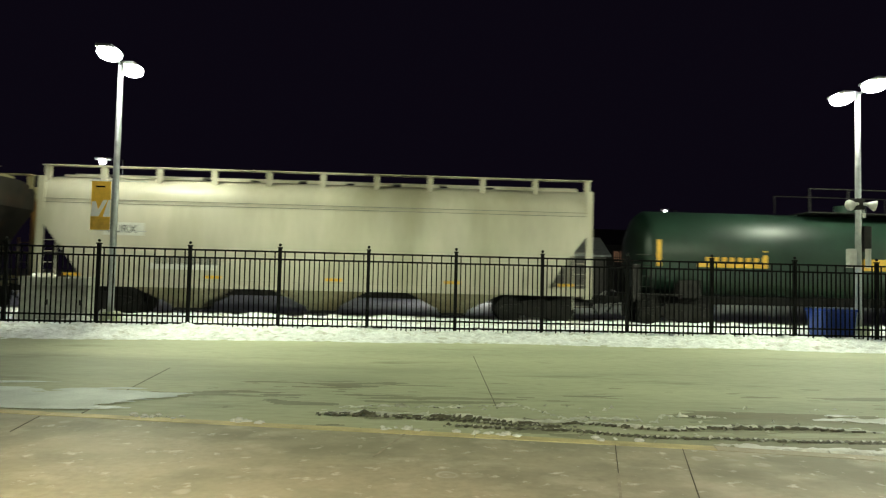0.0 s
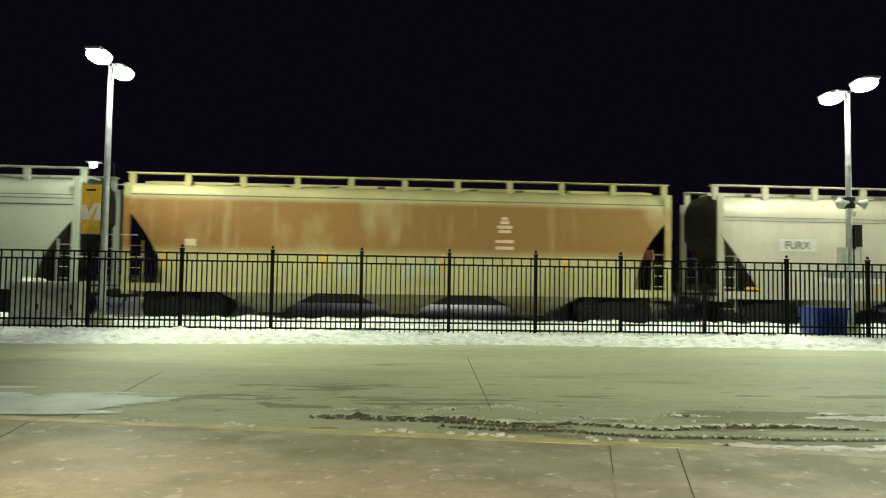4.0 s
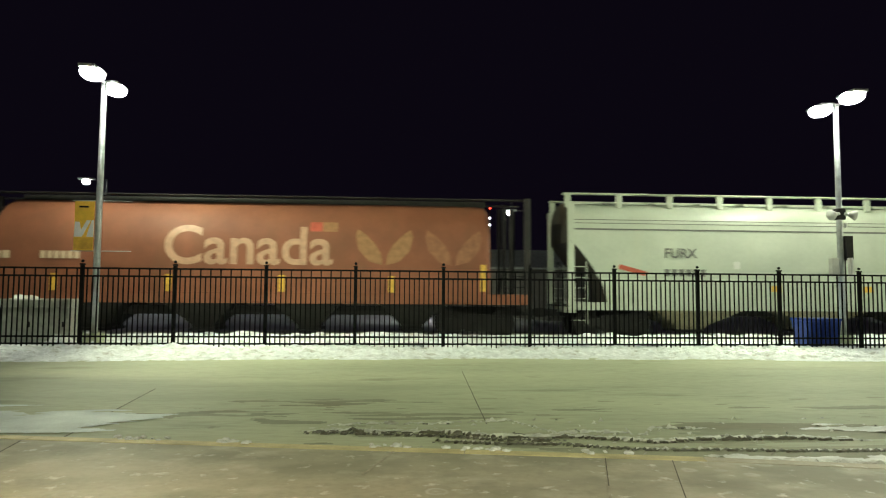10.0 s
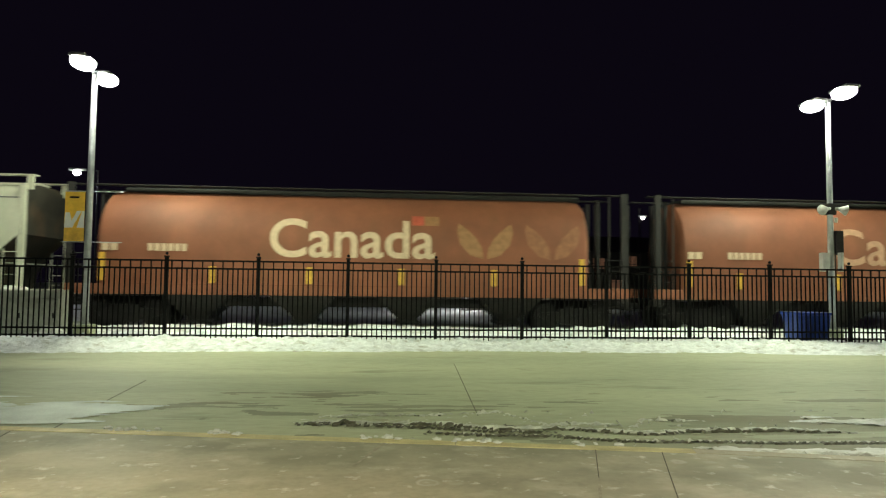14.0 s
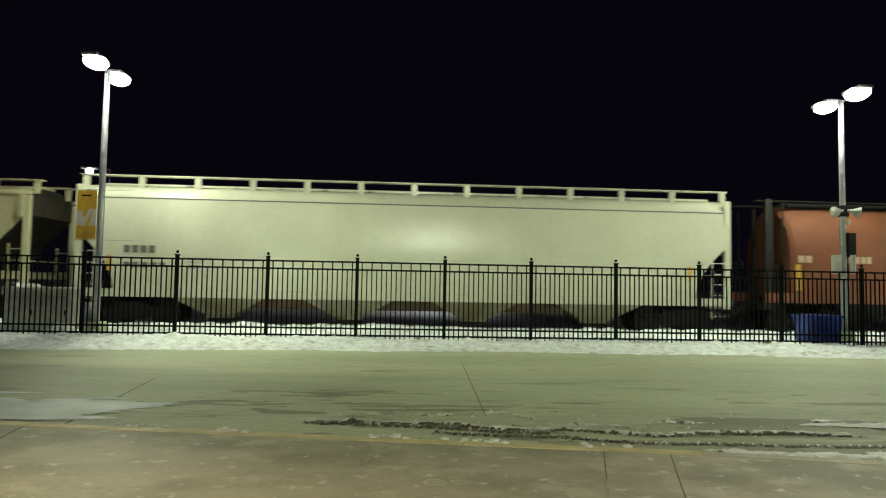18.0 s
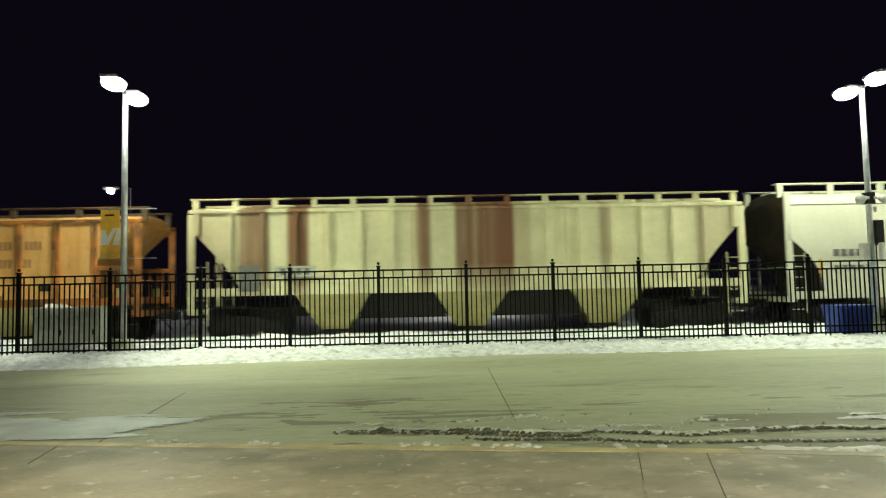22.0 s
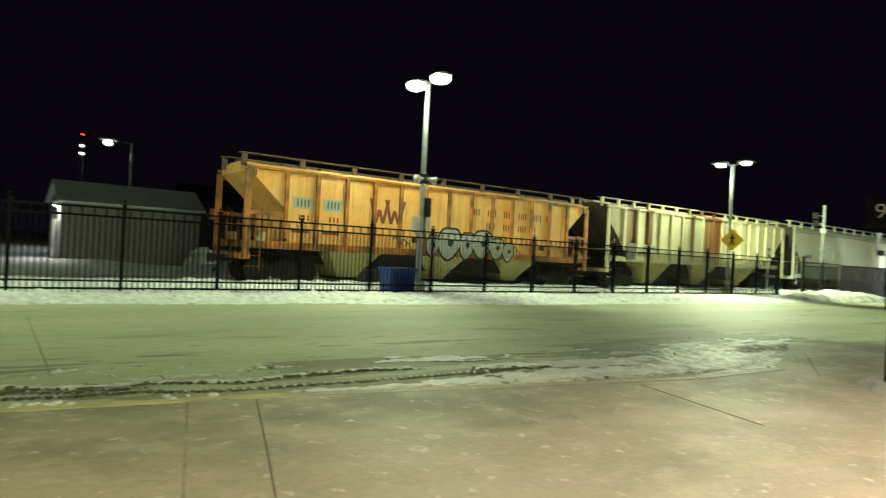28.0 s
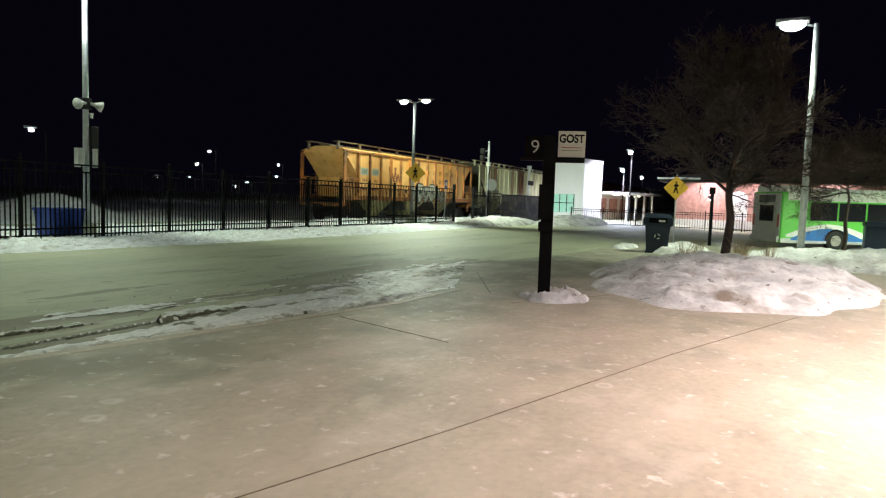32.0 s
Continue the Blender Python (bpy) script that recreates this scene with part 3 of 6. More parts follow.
# Tread gaps are dirt; the ridges' near faces get dirt with shade painted in.
slush = bpy.data.objects["slush"].data
slush.materials.append(DIRTSHADE)
for p in slush.polygons:
    x, y = p.center.x, p.center.y
    near = y - line_at(RIDGE, x) - 0.03 * n2(x, 0, 2.1, 2) - 0.012 * n2(x, 0, 9, 3)
    cut = RIDGE[0][0] < x < RIDGE[-1][0] and -0.06 < near < -0.004 + 0.025 * n2(x, y, 7, 15)
    cut = cut or (4.6 < x < 6.2 and abs(y - 6.64 + (x - 4.6) * 0.045) < 0.05 * (0.6 + n2(x, y, 5, 17)))
    tread = any(a[0][0] < x < a[-1][0] and abs(y - line_at(a, x)) < 0.06 for a in (TREAD, TREAD_B)) and p.center.z < ROAD_Z + 0.02
    p.material_index = 1 if (cut or tread or n2(x, y, 6, 19) > 0.42) and x < 6.5 else 0
sheet_thing("ice_patch", grid_mesh(-8.5, -3.4, 7.4, 9.8, 0.03, lambda x, y: ROAD_Z + 0.012 + 0.008 * n2(x, y, 3, 2), lambda x, y: y > line_at(EDGE[1:], x) and 0.8 * n2(x * 0.4, y * 2.4, 1.3, 31) + 0.5 * n2(x * 0.9, y * 5, 1.9, 33) + 0.66 - 1.1 * abs(y - 8.45) / 1.15 - max(0, x + 4.6) * 0.9 > 0), ICE, "thin white icy snow patch on the lane", "ice")
CLUMP_AT = random.Random(4)
for k in range(56):
    x = CLUMP_AT.choice((-3.6, -3.3, -2.6, -2.45, -0.9, -0.3, 0.0, 0.9)) + CLUMP_AT.gauss(0, 0.14)
    h = CLUMP_AT.uniform(0.008, 0.026)
    lump = bmesh.new()
    bmesh.ops.create_icosphere(lump, subdivisions=3, radius=1.0)
    for v in lump.verts:
        v.co *= 1 + 0.55 * noise.noise(v.co * 1.9 + Vector((k * 3, 0, 0))) + 0.25 * noise.noise(v.co * 4.7)
        v.co.x, v.co.y, v.co.z = v.co.x * h * 1.7, v.co.y * h * 1.2, v.co.z * h * 0.75
    tagged(obj("snow_clump", lump, DIRTYSNOW, smooth=True, at=pose(x, line_at(EDGE[1:], x) + CLUMP_AT.uniform(-0.03, 0.12), 0.008)), "small clump of dirty snow on the kerb", "snow", "snow clumps")


def bank(x, y):
    front = 15.85 - 0.0065 * (x - 1) ** 2 * (1 if x < 1 else 0.9) * (1 if abs(x) < 14 else 0) - (1.2 if abs(x) >= 14 else 0)
    t = (y - max(front, 15.0) - 0.2 * n2(x, 0, 0.35, 3)) / 1.3
    edge = max(0.0, min(1.0, t))
    return ROAD_Z - 0.02 + edge ** 0.6 * max(0.02, 0.095 + 0.05 * n2(x, y, 0.8, 1) + 0.06 * n2(x, y, 2.6, 5) + 0.09 * n2(x, y, 5.5, 9) + 0.06 * n2(x, y, 11, 4))


sheet_thing("snow_bank", grid_mesh(-26, 38, 14.6, 19.4, 0.075, bank, lambda x, y: bank(x, y) > ROAD_Z - 0.015), SNOW, "lumpy ploughed white snow bank along the fence")


def field(x, y):
    far = 0.0 if y < 26.5 else 0.12 + 0.35 * max(0, n2(x, y, 0.12, 7)) + 1.05 * math.exp(-((x - 18.7) / 2.2) ** 2 - ((y - 30.5) / 2.2) ** 2) + 0.55 * math.exp(-((x - 12.5) / 4.5) ** 2 - ((y - 31) / 2.5) ** 2) + 0.35 * math.exp(-((x - 26) / 4) ** 2 - ((y - 32) / 2.5) ** 2)
    far += 0.34 * math.exp(-((y - 21.15) / 0.75) ** 2) * (1 + 0.25 * n2(x, y, 0.7, 15) + 0.2 * n2(x, y, 2.6, 16))
    return -0.2 + 0.13 * min(1, max(0, (21.0 - y))) + 0.05 * n2(x, y, 0.5, 2) + 0.03 * n2(x, y, 2.1, 6) + far * (1 if y < 26 else min(1, max(0, (y - 26.5) / 1.5)))


sheet_thing("snow_field", grid_mesh(-60, 75, 22.3, 75, 0.5, field, lambda x, y: True), SNOW, "uneven white snow beside and beyond the railway track")
sheet_thing("snow_ridge", grid_mesh(-40, 60, 19.3, 22.35, 0.15, field, lambda x, y: True), SNOW, "low ridge of white snow between the fence and the track")
track_bed = tagged(obj("track_bed", prism([(21.3, -0.3), (21.8, -0.15), (25.3, -0.15), (25.8, -0.3)], 330, "x", -110), BALLAST), "snow dusted dark ballast track bed", "track", kind="structure")
for yy in (22.83, 24.27):
    tagged(obj("rail", prism([(yy - 0.07, -0.2), (yy + 0.07, -0.2), (yy + 0.035, -0.09), (yy + 0.035, -0.05), (yy - 0.035, -0.05), (yy - 0.035, -0.09)], 330, "x", -110), STEEL), "worn steel railway rail on the track bed", "rail", "rails", "structure")
SLEEPER = box(-0.11, 0.11, 22.2, 24.9, -0.2, -0.135)
first = part("sleeper", SLEEPER, IRON, track_bed)
for k in range(1, 130):
    s = new("sleeper", first.data)
    s.parent, s.matrix_basis = track_bed, pose(-28 + 0.55 * k, 0, 0)
first.matrix_basis = pose(-28, 0, 0)


def mound(name, cx, cy, rx, ry, h, seed, label, base=0.0, step=0.09, skew=0.0):
    def f(x, y):
        u, v = (x - cx) / rx, (y - cy - skew * (x - cx)) / ry
        r = u * u + v * v + 0.22 * n2(x, y, 0.9, seed)
        return h * max(0.0, 1 - r) ** 0.75 * (1 + 0.25 * n2(x, y, 1.6, seed + 4)) + (0.07 * n2(x, y, 2.7, seed + 9) - 0.10 * abs(n2(x, y, 4.5, seed + 5)) + 0.05 * abs(n2(x, y, 9, seed + 2)) + 0.03 * n2(x, y, 17, seed + 3) + 0.03) * min(1, max(0, (1 - r) * 4))
    return sheet_thing(name, grid_mesh(cx - rx * 1.3, cx + rx * 1.3, cy - ry * 1.5 - abs(skew) * rx, cy + ry * 1.5 + abs(skew) * rx, step, lambda x, y: base - 0.03 + f(x, y), lambda x, y: f(x, y) > 0.012), DIRTYSNOW, label)


mound("snow_mound", 13.3, 1.15, 4.4, 2.55, 0.42, 3, "large dirty white snow mound over the planted island", 0.0, 0.06)
mound("snow_mound", 19.4, -1.5, 2.4, 3.0, 0.42, 14, "rough ploughed snow heap round the lamp post", 0.0)
mound("snow_mound", 8.75, 3.25, 0.62, 0.55, 0.12, 21, "small snow heap round the bus stop post", 0.0, 0.04)
mound("snow_mound", 20.6, 2.9, 1.5, 0.9, 0.3, 27, "snow heap behind the recycling bin", 0.0)
mound("snow_mound", 21.6, 4.75, 1.3, 0.35, 0.10, 29, "thin trodden snow beside the recycling bin", 0.0, 0.05)
mound("snow_mound", 39.0, 16.2, 6.5, 1.5, 0.5, 33, "ploughed snow heap at the end of the fence", ROAD_Z, 0.15)
mound("snow_mound", 47.0, 13.6, 6.5, 2.2, 0.62, 39, "ploughed snow heap at the end of the fence", ROAD_Z, 0.15)
mound("snow_mound", 30.0, 2.6, 6.0, 1.0, 0.22, 45, "low snow ridge along the lane", -0.35, 0.12)
mound("snow_mound", 29.5, -3.4, 5.0, 1.6, 0.4, 51, "ploughed snow heap beside the bus", -0.4, 0.12)
mound("snow_mound", -10.2, 19.35, 0.5, 0.35, 0.28, 57, "snow lump at the foot of the lamp post", -0.1, 0.05)
mound("snow_mound", 9.8, 34.6, 1.0, 0.8, 1.0, 63, "snow pile beside the shed", -0.05, 0.08)
mound("snow_mound", 15.5, 36.0, 3.6, 1.0, 0.45, 69, "long low snow pile beyond the track", -0.05, 0.15)
# ---- railway wagons ----
# A wagon's own space: x along the track, the side towards the lane at -y, z = 0 at the rail's top.
def loft(stations):
    """Skin over rings of equal point count."""
    bm = bmesh.new()
    rings = [[bm.verts.new(p) for p in ring] for ring in stations]
    n = len(rings[0])
    for a, b in zip(rings, rings[1:]):
        for i in range(n):
            bm.faces.new((a[i], a[(i + 1) % n], b[(i + 1) % n], b[i]))
    bm.faces.new(rings[0][::-1])
    bm.faces.new(rings[-1])
    bmesh.ops.recalc_face_normals(bm, faces=bm.faces)
    return bm


def section(x, zb, eave, crown, width, bulge, round_top=False):
    """A body's ring at x from its lower edge zb up over the roof; the sides of a rounded wagon curve in towards the roof."""
    half = []
    for i in range(7):
        z = zb + (eave - zb) * i / 6
        u = max(0.0, min(1.0, (z - 1.1) / (eave - 1.1)))
        half.append((width + bulge * math.sin(math.pi * u), z))
    if round_top:
        for k in range(1, 9):
            a = math.pi / 2 * k / 9
            half.append((0.35 + (width - 0.35) * math.cos(a), eave + (crown - eave) * math.sin(a)))
        half.append((0.3, crown))
    else:
        half += [(width * c, eave + (crown - eave) * q) for c, q in ((0.93, 0.30), (0.75, 0.62), (0.4, 0.95))]
    return [(x, -w, z) for w, z in half] + [(x, w, z) for w, z in reversed(half)]


def bogie(car, x):
    truck = part("bogie_frame", prism([(x - 1.25, 0.50), (x - 1.15, 0.62), (x - 0.55, 0.66), (x - 0.4, 0.78), (x + 0.4, 0.78), (x + 0.55, 0.66), (x + 1.15, 0.62), (x + 1.25, 0.50), (x + 1.0, 0.38), (x + 0.62, 0.40), (x + 0.4, 0.2), (x - 0.4, 0.2), (x - 0.62, 0.40), (x - 1.0, 0.38)], 0.14, "y", -1.12), IRON, car)
    part("bogie_frame", prism([(x - 1.25, 0.50), (x - 1.15, 0.62), (x - 0.4, 0.78), (x + 0.4, 0.78), (x + 1.15, 0.62), (x + 1.25, 0.50), (x + 0.4, 0.2), (x - 0.4, 0.2)], 0.14, "y", 0.98), IRON, car)
    part("bolster", box(x - 0.22, x + 0.22, -0.98, 0.98, 0.42, 0.72, bevel=0.03), IRON, car)
    for k in (-0.12, 0, 0.12):
        part("spring", tube((x + k, -1.14, 0.26), (x + k, -1.14, 0.55), 0.05), IRON, truck)
    for dx in (-0.89, 0.89):
        part("bearing_cap", tube((x + dx, -1.13, 0.457), (x + dx, -1.2, 0.457), 0.11, n=12), IRON, truck)
        w = tube((0, -0.95, 0), (0, 0.95, 0), 0.08)
        for s in (-1, 1):
            tube((0, s * 0.72, 0), (0, s * 0.86, 0), 0.457, w, n=28)
            tube((0, s * 0.69, 0), (0, s * 0.72, 0), 0.485, w, n=28)
            tube((0, s * 0.86, 0), (0, s * 0.875, 0), 0.34, w, r2=0.30, n=20)
        ws = part("wheelset", w, IRON, car, "dark steel wheels on an axle")
        ws.matrix_basis = pose(x + dx, 0, 0.457)
        WHEELS.append((ws, x + dx))


def end_gear(car, half, s, post_mat, top, platform=True, ladder_top=None):
    """Corner posts, ladders, platform, coupler and brake gear at one end; s is -1 or 1."""
    e = s * half
    for y in (-1.5, 1.5):
        part("corner_post", box(min(e, e - s * 0.22), max(e, e - s * 0.22), y - 0.05, y + 0.05, 0.95, top, bevel=0.01), post_mat, car)
        lad = part("ladder", box(min(e - s * 0.62, e - s * 0.66), max(e - s * 0.62, e - s * 0.66), y - 0.03, y + 0.03, 0.5, ladder_top or 2.6), post_mat, car)
        for i in range(6):
            part("rung", tube((e - s * 0.1, y * 1.03, 0.62 + 0.36 * i), (e - s * 0.66, y * 1.03, 0.62 + 0.36 * i), 0.014, n=6), post_mat, lad)
    part("end_sill", box(min(e, e - s * 0.3), max(e, e - s * 0.3), -1.5, 1.5, 0.86, 1.06, bevel=0.02), post_mat, car)
    part("end_platform", box(min(e, e - s * 1.9), max(e, e - s * 1.9), -1.42, 1.42, 1.062, 1.10), IRON, car)
    part("hand_rail", tube((e - s * 0.07, -1.5, 2.05), (e - s * 0.07, 1.5, 2.05), 0.02, n=6), post_mat, car)
    c = box(min(e, e + s * 0.45), max(e, e + s * 0.45), -0.1, 0.1, 0.72, 0.95)
    box(min(e + s * 0.45, e + s * 0.66), max(e + s * 0.45, e + s * 0.66), -0.17, 0.15, 0.68, 0.99, c, bevel=0.04)
    coup = part("coupler", c, IRON, car)
    part("air_hose", tube((e + s * 0.2, -0.35, 0.8), (e + s * 0.55, -0.28, 0.35), 0.03), BLACK, coup)
    if s < 0:
        bmw = bmesh.new()
        for k in range(16):
            a, b = k * math.tau / 16, (k + 1) * math.tau / 16
            tube((e - s * 0.25, 0.75 + 0.27 * math.cos(a), 2.4 + 0.27 * math.sin(a)), (e - s * 0.25, 0.75 + 0.27 * math.cos(b), 2.4 + 0.27 * math.sin(b)), 0.02, bmw, n=5)
        part("brake_wheel", bmw, IRON, car)


def roof_gear(car, half, base, crown, board_z, mat_, spacing, width=0.85, hatch=True):
    for y in (-width, width):
        part("running_board", box(-half - 0.05, half + 0.05, y - 0.16, y + 0.16, board_z - 0.035, board_z, bevel=0.006), mat_, car)
        n = max(2, round(2 * half / spacing))
        for i in range(n + 1):
            x = -half + 0.1 + (2 * half - 0.2) * i / n
            part("roof_bracket", prism([(x - 0.10, board_z - 0.036), (x + 0.10, board_z - 0.036), (x + 0.09, base), (x - 0.09, base)], 0.10, "y", y - 0.12 if y < 0 else y + 0.02), mat_, car)
    if hatch:
        n = max(3, round(half * 2 / 1.6))
        for i in range(n):
            x = -half + 0.9 + (2 * half - 1.8) * i / (n - 1)
            part("hatch", box(x - 0.68, x + 0.68, -0.36, 0.36, crown - 0.05, crown + 0.10, bevel=0.03), mat_, car)


def bays(car, centres, span, sill, mat_, low=0.28, top=0.80):
    for c in centres:
        st = []
        for z, k, w in ((sill, top, 1.42), (sill - 0.08, top - 0.04, 1.40), (low + 0.12, 0.24, 0.75), (low, 0.22, 0.72)):
            h = span * k / 2
            st.append([(c - h, -w, z), (c + h, -w, z), (c + h, w, z), (c - h, w, z)])
        b = part("hopper_bay", loft(st), mat_, car)
        part("discharge_gate", box(c - 0.42, c + 0.42, -0.8, 0.8, low - 0.10, low - 0.002, bevel=0.02), IRON, b)


def marks(car, name, x, z, w, h, material, y, count=1, gap=0.0, tilt=0.0):
    """Rows of plain bars for writing."""
    for i in range(count):
        b = box(-w / 2, w / 2, -0.006, 0.0, 0, h)
        ob = part(name, b, material, car)
        ob.matrix_basis = Matrix.Translation((x + i * (w + gap), y, z)) @ Matrix.Rotation(tilt, 4, "Y")


WHEELS, CARS = [], []


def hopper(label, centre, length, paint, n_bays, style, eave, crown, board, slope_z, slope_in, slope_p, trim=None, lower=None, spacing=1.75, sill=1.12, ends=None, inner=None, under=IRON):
    car = tagged(new("hopper_wagon"), label, "freight wagon", "wagons of the train")
    CARS.append((car, centre))
    half = length / 2
    trim = trim or paint
    lower = lower or paint
    width, bulge = (1.5, 0.1) if style == "flow" else (1.45, 0.0)
    bx = half - (0.12 if style == "flow" else 0.16)
    xs = sorted({round(u, 3) for i in range(9) for u in (-bx + slope_in * i / 8, bx - slope_in * i / 8)} | {round(-bx + slope_in + (2 * bx - 2 * slope_in) * i / 6, 3) for i in range(7)})
    st = []
    for x in xs:
        d = max(0.0, (abs(x) - (bx - slope_in)) / slope_in)
        d = 0.0 if d < 0.01 else d
        zb = sill + (slope_z - sill) * d ** slope_p if inner is None or d == 0 else inner + (slope_z - inner) * d ** slope_p
        if inner and d == 0 and abs(abs(x) - (bx - slope_in)) < 0.003:
            pair = [section(x, sill, eave, crown, width, bulge, style == "flow"), section(x + (0.01 if x > 0 else -0.01), inner, eave, crown, width, bulge, style == "flow")]
            st += pair if x > 0 else pair[::-1]
        else:
            st.append(section(x, zb, eave, crown, width, bulge, style == "flow"))
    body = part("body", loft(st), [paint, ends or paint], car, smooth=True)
    # End and slope faces take the second, darker material where one is given.
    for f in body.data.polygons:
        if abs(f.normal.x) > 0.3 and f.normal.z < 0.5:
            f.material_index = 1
    body.data.set_sharp_from_angle(angle=radians(28))
    for y in (-1, 1):
        if style == "rib":
            part("top_chord", box(-half + 0.02, half - 0.02, y * width - 0.07, y * width + 0.07, eave - 0.06, eave + 0.05, bevel=0.015), trim, car)
        part("side_sill", box(-half, half, y * (width + 0.02) - 0.06, y * (width + 0.02) + 0.06, sill - 0.16, sill + 0.10, bevel=0.012), trim, car)
    part("centre_sill", box(-half + 0.1, half - 0.1, -0.3, 0.3, 0.72, 1.03), IRON, car)
    span = (2 * half - 2 * 2.35) / n_bays
    cs = [-half + 2.35 + span * (i + 0.5) for i in range(n_bays)]
    bays(car, cs, span * 0.98, sill - 0.02, lower, top=0.6 if style == "rib" else 0.80)
    # The dark colour of these sheets paints in the shade between bays.
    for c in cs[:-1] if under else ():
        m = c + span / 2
        part("shaded_slope", prism([(m - 1.5, 0.62), (m + 1.5, 0.62), (m + 1.1, sill - 0.03), (m - 1.1, sill - 0.03)], 1.9, "y", -0.95), under, car, "sloping sheet between the bays, coloured dark for its shade")
    for c in cs if style == "flow" else ():
        for s in (-1, 1):
            part("bay_rib", box(c + s * span * 0.2 - 0.03, c + s * span * 0.2 + 0.03, -1.44, -1.38, sill - 0.42, sill - 0.165), lower, car)
    for s in (-1, 1):
        bogie(car, s * (half - 1.75))
        if inner:
            for y in (-1.47, 1.47):
                part("end_rail", box(min(s * half, s * (half - slope_in)), max(s * half, s * (half - slope_in)), y - 0.05, y + 0.05, inner - 0.16, inner - 0.02, bevel=0.01), trim, car)
                for k in range(1, 4):
                    x = s * (half - slope_in * k / 3.2)
                    part("end_stay", box(x - 0.035, x + 0.035, y - 0.035, y + 0.035, sill - 0.05, inner - 0.161), trim, car)
                part("tool_box", box(min(s * (half - 0.5), s * (half - 0.8)), max(s * (half - 0.5), s * (half - 0.8)), y - 0.04, y + 0.12, sill + 0.102, sill + 0.4, bevel=0.01), BAYTAN, car)
        end_gear(car, half, s, trim, crown - 0.12 if style == "flow" else eave - 0.1)
    roof_gear(car, half, crown - 0.22, crown, board, RUSTDARK if trim is RUSTRED else trim, spacing, 1.05 if style == "flow" else 0.95)
    if style == "rib":
        n = 14 if length < 17.5 else 17
        for y in (-1, 1):
            for i in range(n + 1):
                x = -half + 0.3 + (length - 0.6) * i / n
                d = max(0.0, (abs(x) - (bx - slope_in)) / slope_in)
                zb = sill + (slope_z - sill) * min(1, d) ** slope_p
                part("side_post", box(x - 0.07, x + 0.07, min(y * 1.455, y * 1.56), max(y * 1.455, y * 1.56), zb + 0.05, eave - 0.06, bevel=0.01), trim, car)
    return car


wagon_a = hopper("dusty grey-beige covered hopper wagon with rounded sides", 133.6, 18.2, GREYPAINT, 3, "flow", 3.85, 4.62, 4.93, 3.1, 1.4, 0.9, lower=SHADEGREY, ends=DARKENDS, under=None)
wagon_b = hopper("rust-stained tan covered hopper wagon", 113.8, 18.15, RUSTTAN, 3, "flow", 4.08, 4.58, 4.87, 3.6, 1.2, 0.5, lower=SHADEGREY, ends=DARKENDS)
wagon_c = hopper("clean pale green covered hopper wagon with red marks", 94.2, 18.3, PALEGREEN, 3, "flow", 3.85, 4.71, 4.99, 3.3, 1.25, 0.65, lower=SHADEGREY, ends=DARKENDS, under=None)
wagon_f = hopper("long cream white four bay covered hopper wagon", 33.88, 21.75, CREAMWHITE, 4, "flow", 4.12, 4.69, 4.96, 3.0, 1.15, 0.5, lower=SHADECREAM, ends=DARKENDS, under=RUSTDARK)
wagon_g = hopper("cream ribbed hopper wagon with brown rust streaks", 12.3, 18.6, CREAMBROWN, 3, "rib", 4.26, 4.5, 4.74, 3.55, 1.55, 0.8, spacing=1.3, lower=BAYTAN, sill=1.62, ends=DARKENDS)
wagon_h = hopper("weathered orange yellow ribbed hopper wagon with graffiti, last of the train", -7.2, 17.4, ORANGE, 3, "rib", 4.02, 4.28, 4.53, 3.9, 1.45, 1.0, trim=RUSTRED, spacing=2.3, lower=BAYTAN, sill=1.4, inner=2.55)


def seam(car, half, z, material, y, h=0.025):
    part("seam_line", box(-half + 0.15, half - 0.15, y - 0.004, y + 0.01, z, z + h), material, car)


# Seams, marks and stains of each wagon.
for z in (3.76, 3.64):
    seam(wagon_a, 9.05, z, GREYMARK, -1.535, 0.015)
marks(wagon_a, "white_panel", -6.3, 2.62, 1.3, 0.42, PALE, -1.60)
lettering("initial_letters", "FURX", 0.36, pose(-6.78, -1.612, 2.71, 90), GREYMARK, wagon_a, 0.004)
marks(wagon_a, "white_panel", -4.4, 1.55, 2.2, 0.5, PALE, -1.56)
marks(wagon_a, "number_mark", -5.2, 1.72, 0.16, 0.24, GREYMARK, -1.575, 9, 0.07)
for x in (-7.9, -3.4, 0.5, 4.4, 8.2):
    marks(wagon_a, "yellow_strip", x, 1.28, 0.55, 0.10, GOLD, -1.59)
seam(wagon_b, 9.07, 4.08, GREYMARK, -1.50, 0.045)
marks(wagon_b, "cream_mark", -6.9, 2.45, 0.35, 0.22, CREAMMARK, -1.60)
for z, w in ((3.05, 0.42), (3.2, 0.5), (3.35, 0.3), (3.48, 0.22), (2.72, 0.6), (2.5, 0.6)):
    marks(wagon_b, "emblem_bar", 3.35, z, w, 0.10, CREAMMARK, -1.605)
for x in (-7.7, -2.6, 1.3, 5.4):
    marks(wagon_b, "yellow_strip", x, 1.75, 0.14, 0.55, GOLD, -1.59)
for x in (-4.2, -3.4, -2.7, -1.9, 0.2, 0.9):
    marks(wagon_b, "tag_patch", x, 1.5, 0.45, 0.5, BAYTAN if x < -2 else PALEBLUE, -1.585)
for z, h, y in ((3.68, 0.05, -1.53), (3.9, 0.022, -1.50), (4.02, 0.022, -1.48)):
    seam(wagon_c, 9.07, z, GREYMARK, y, h)
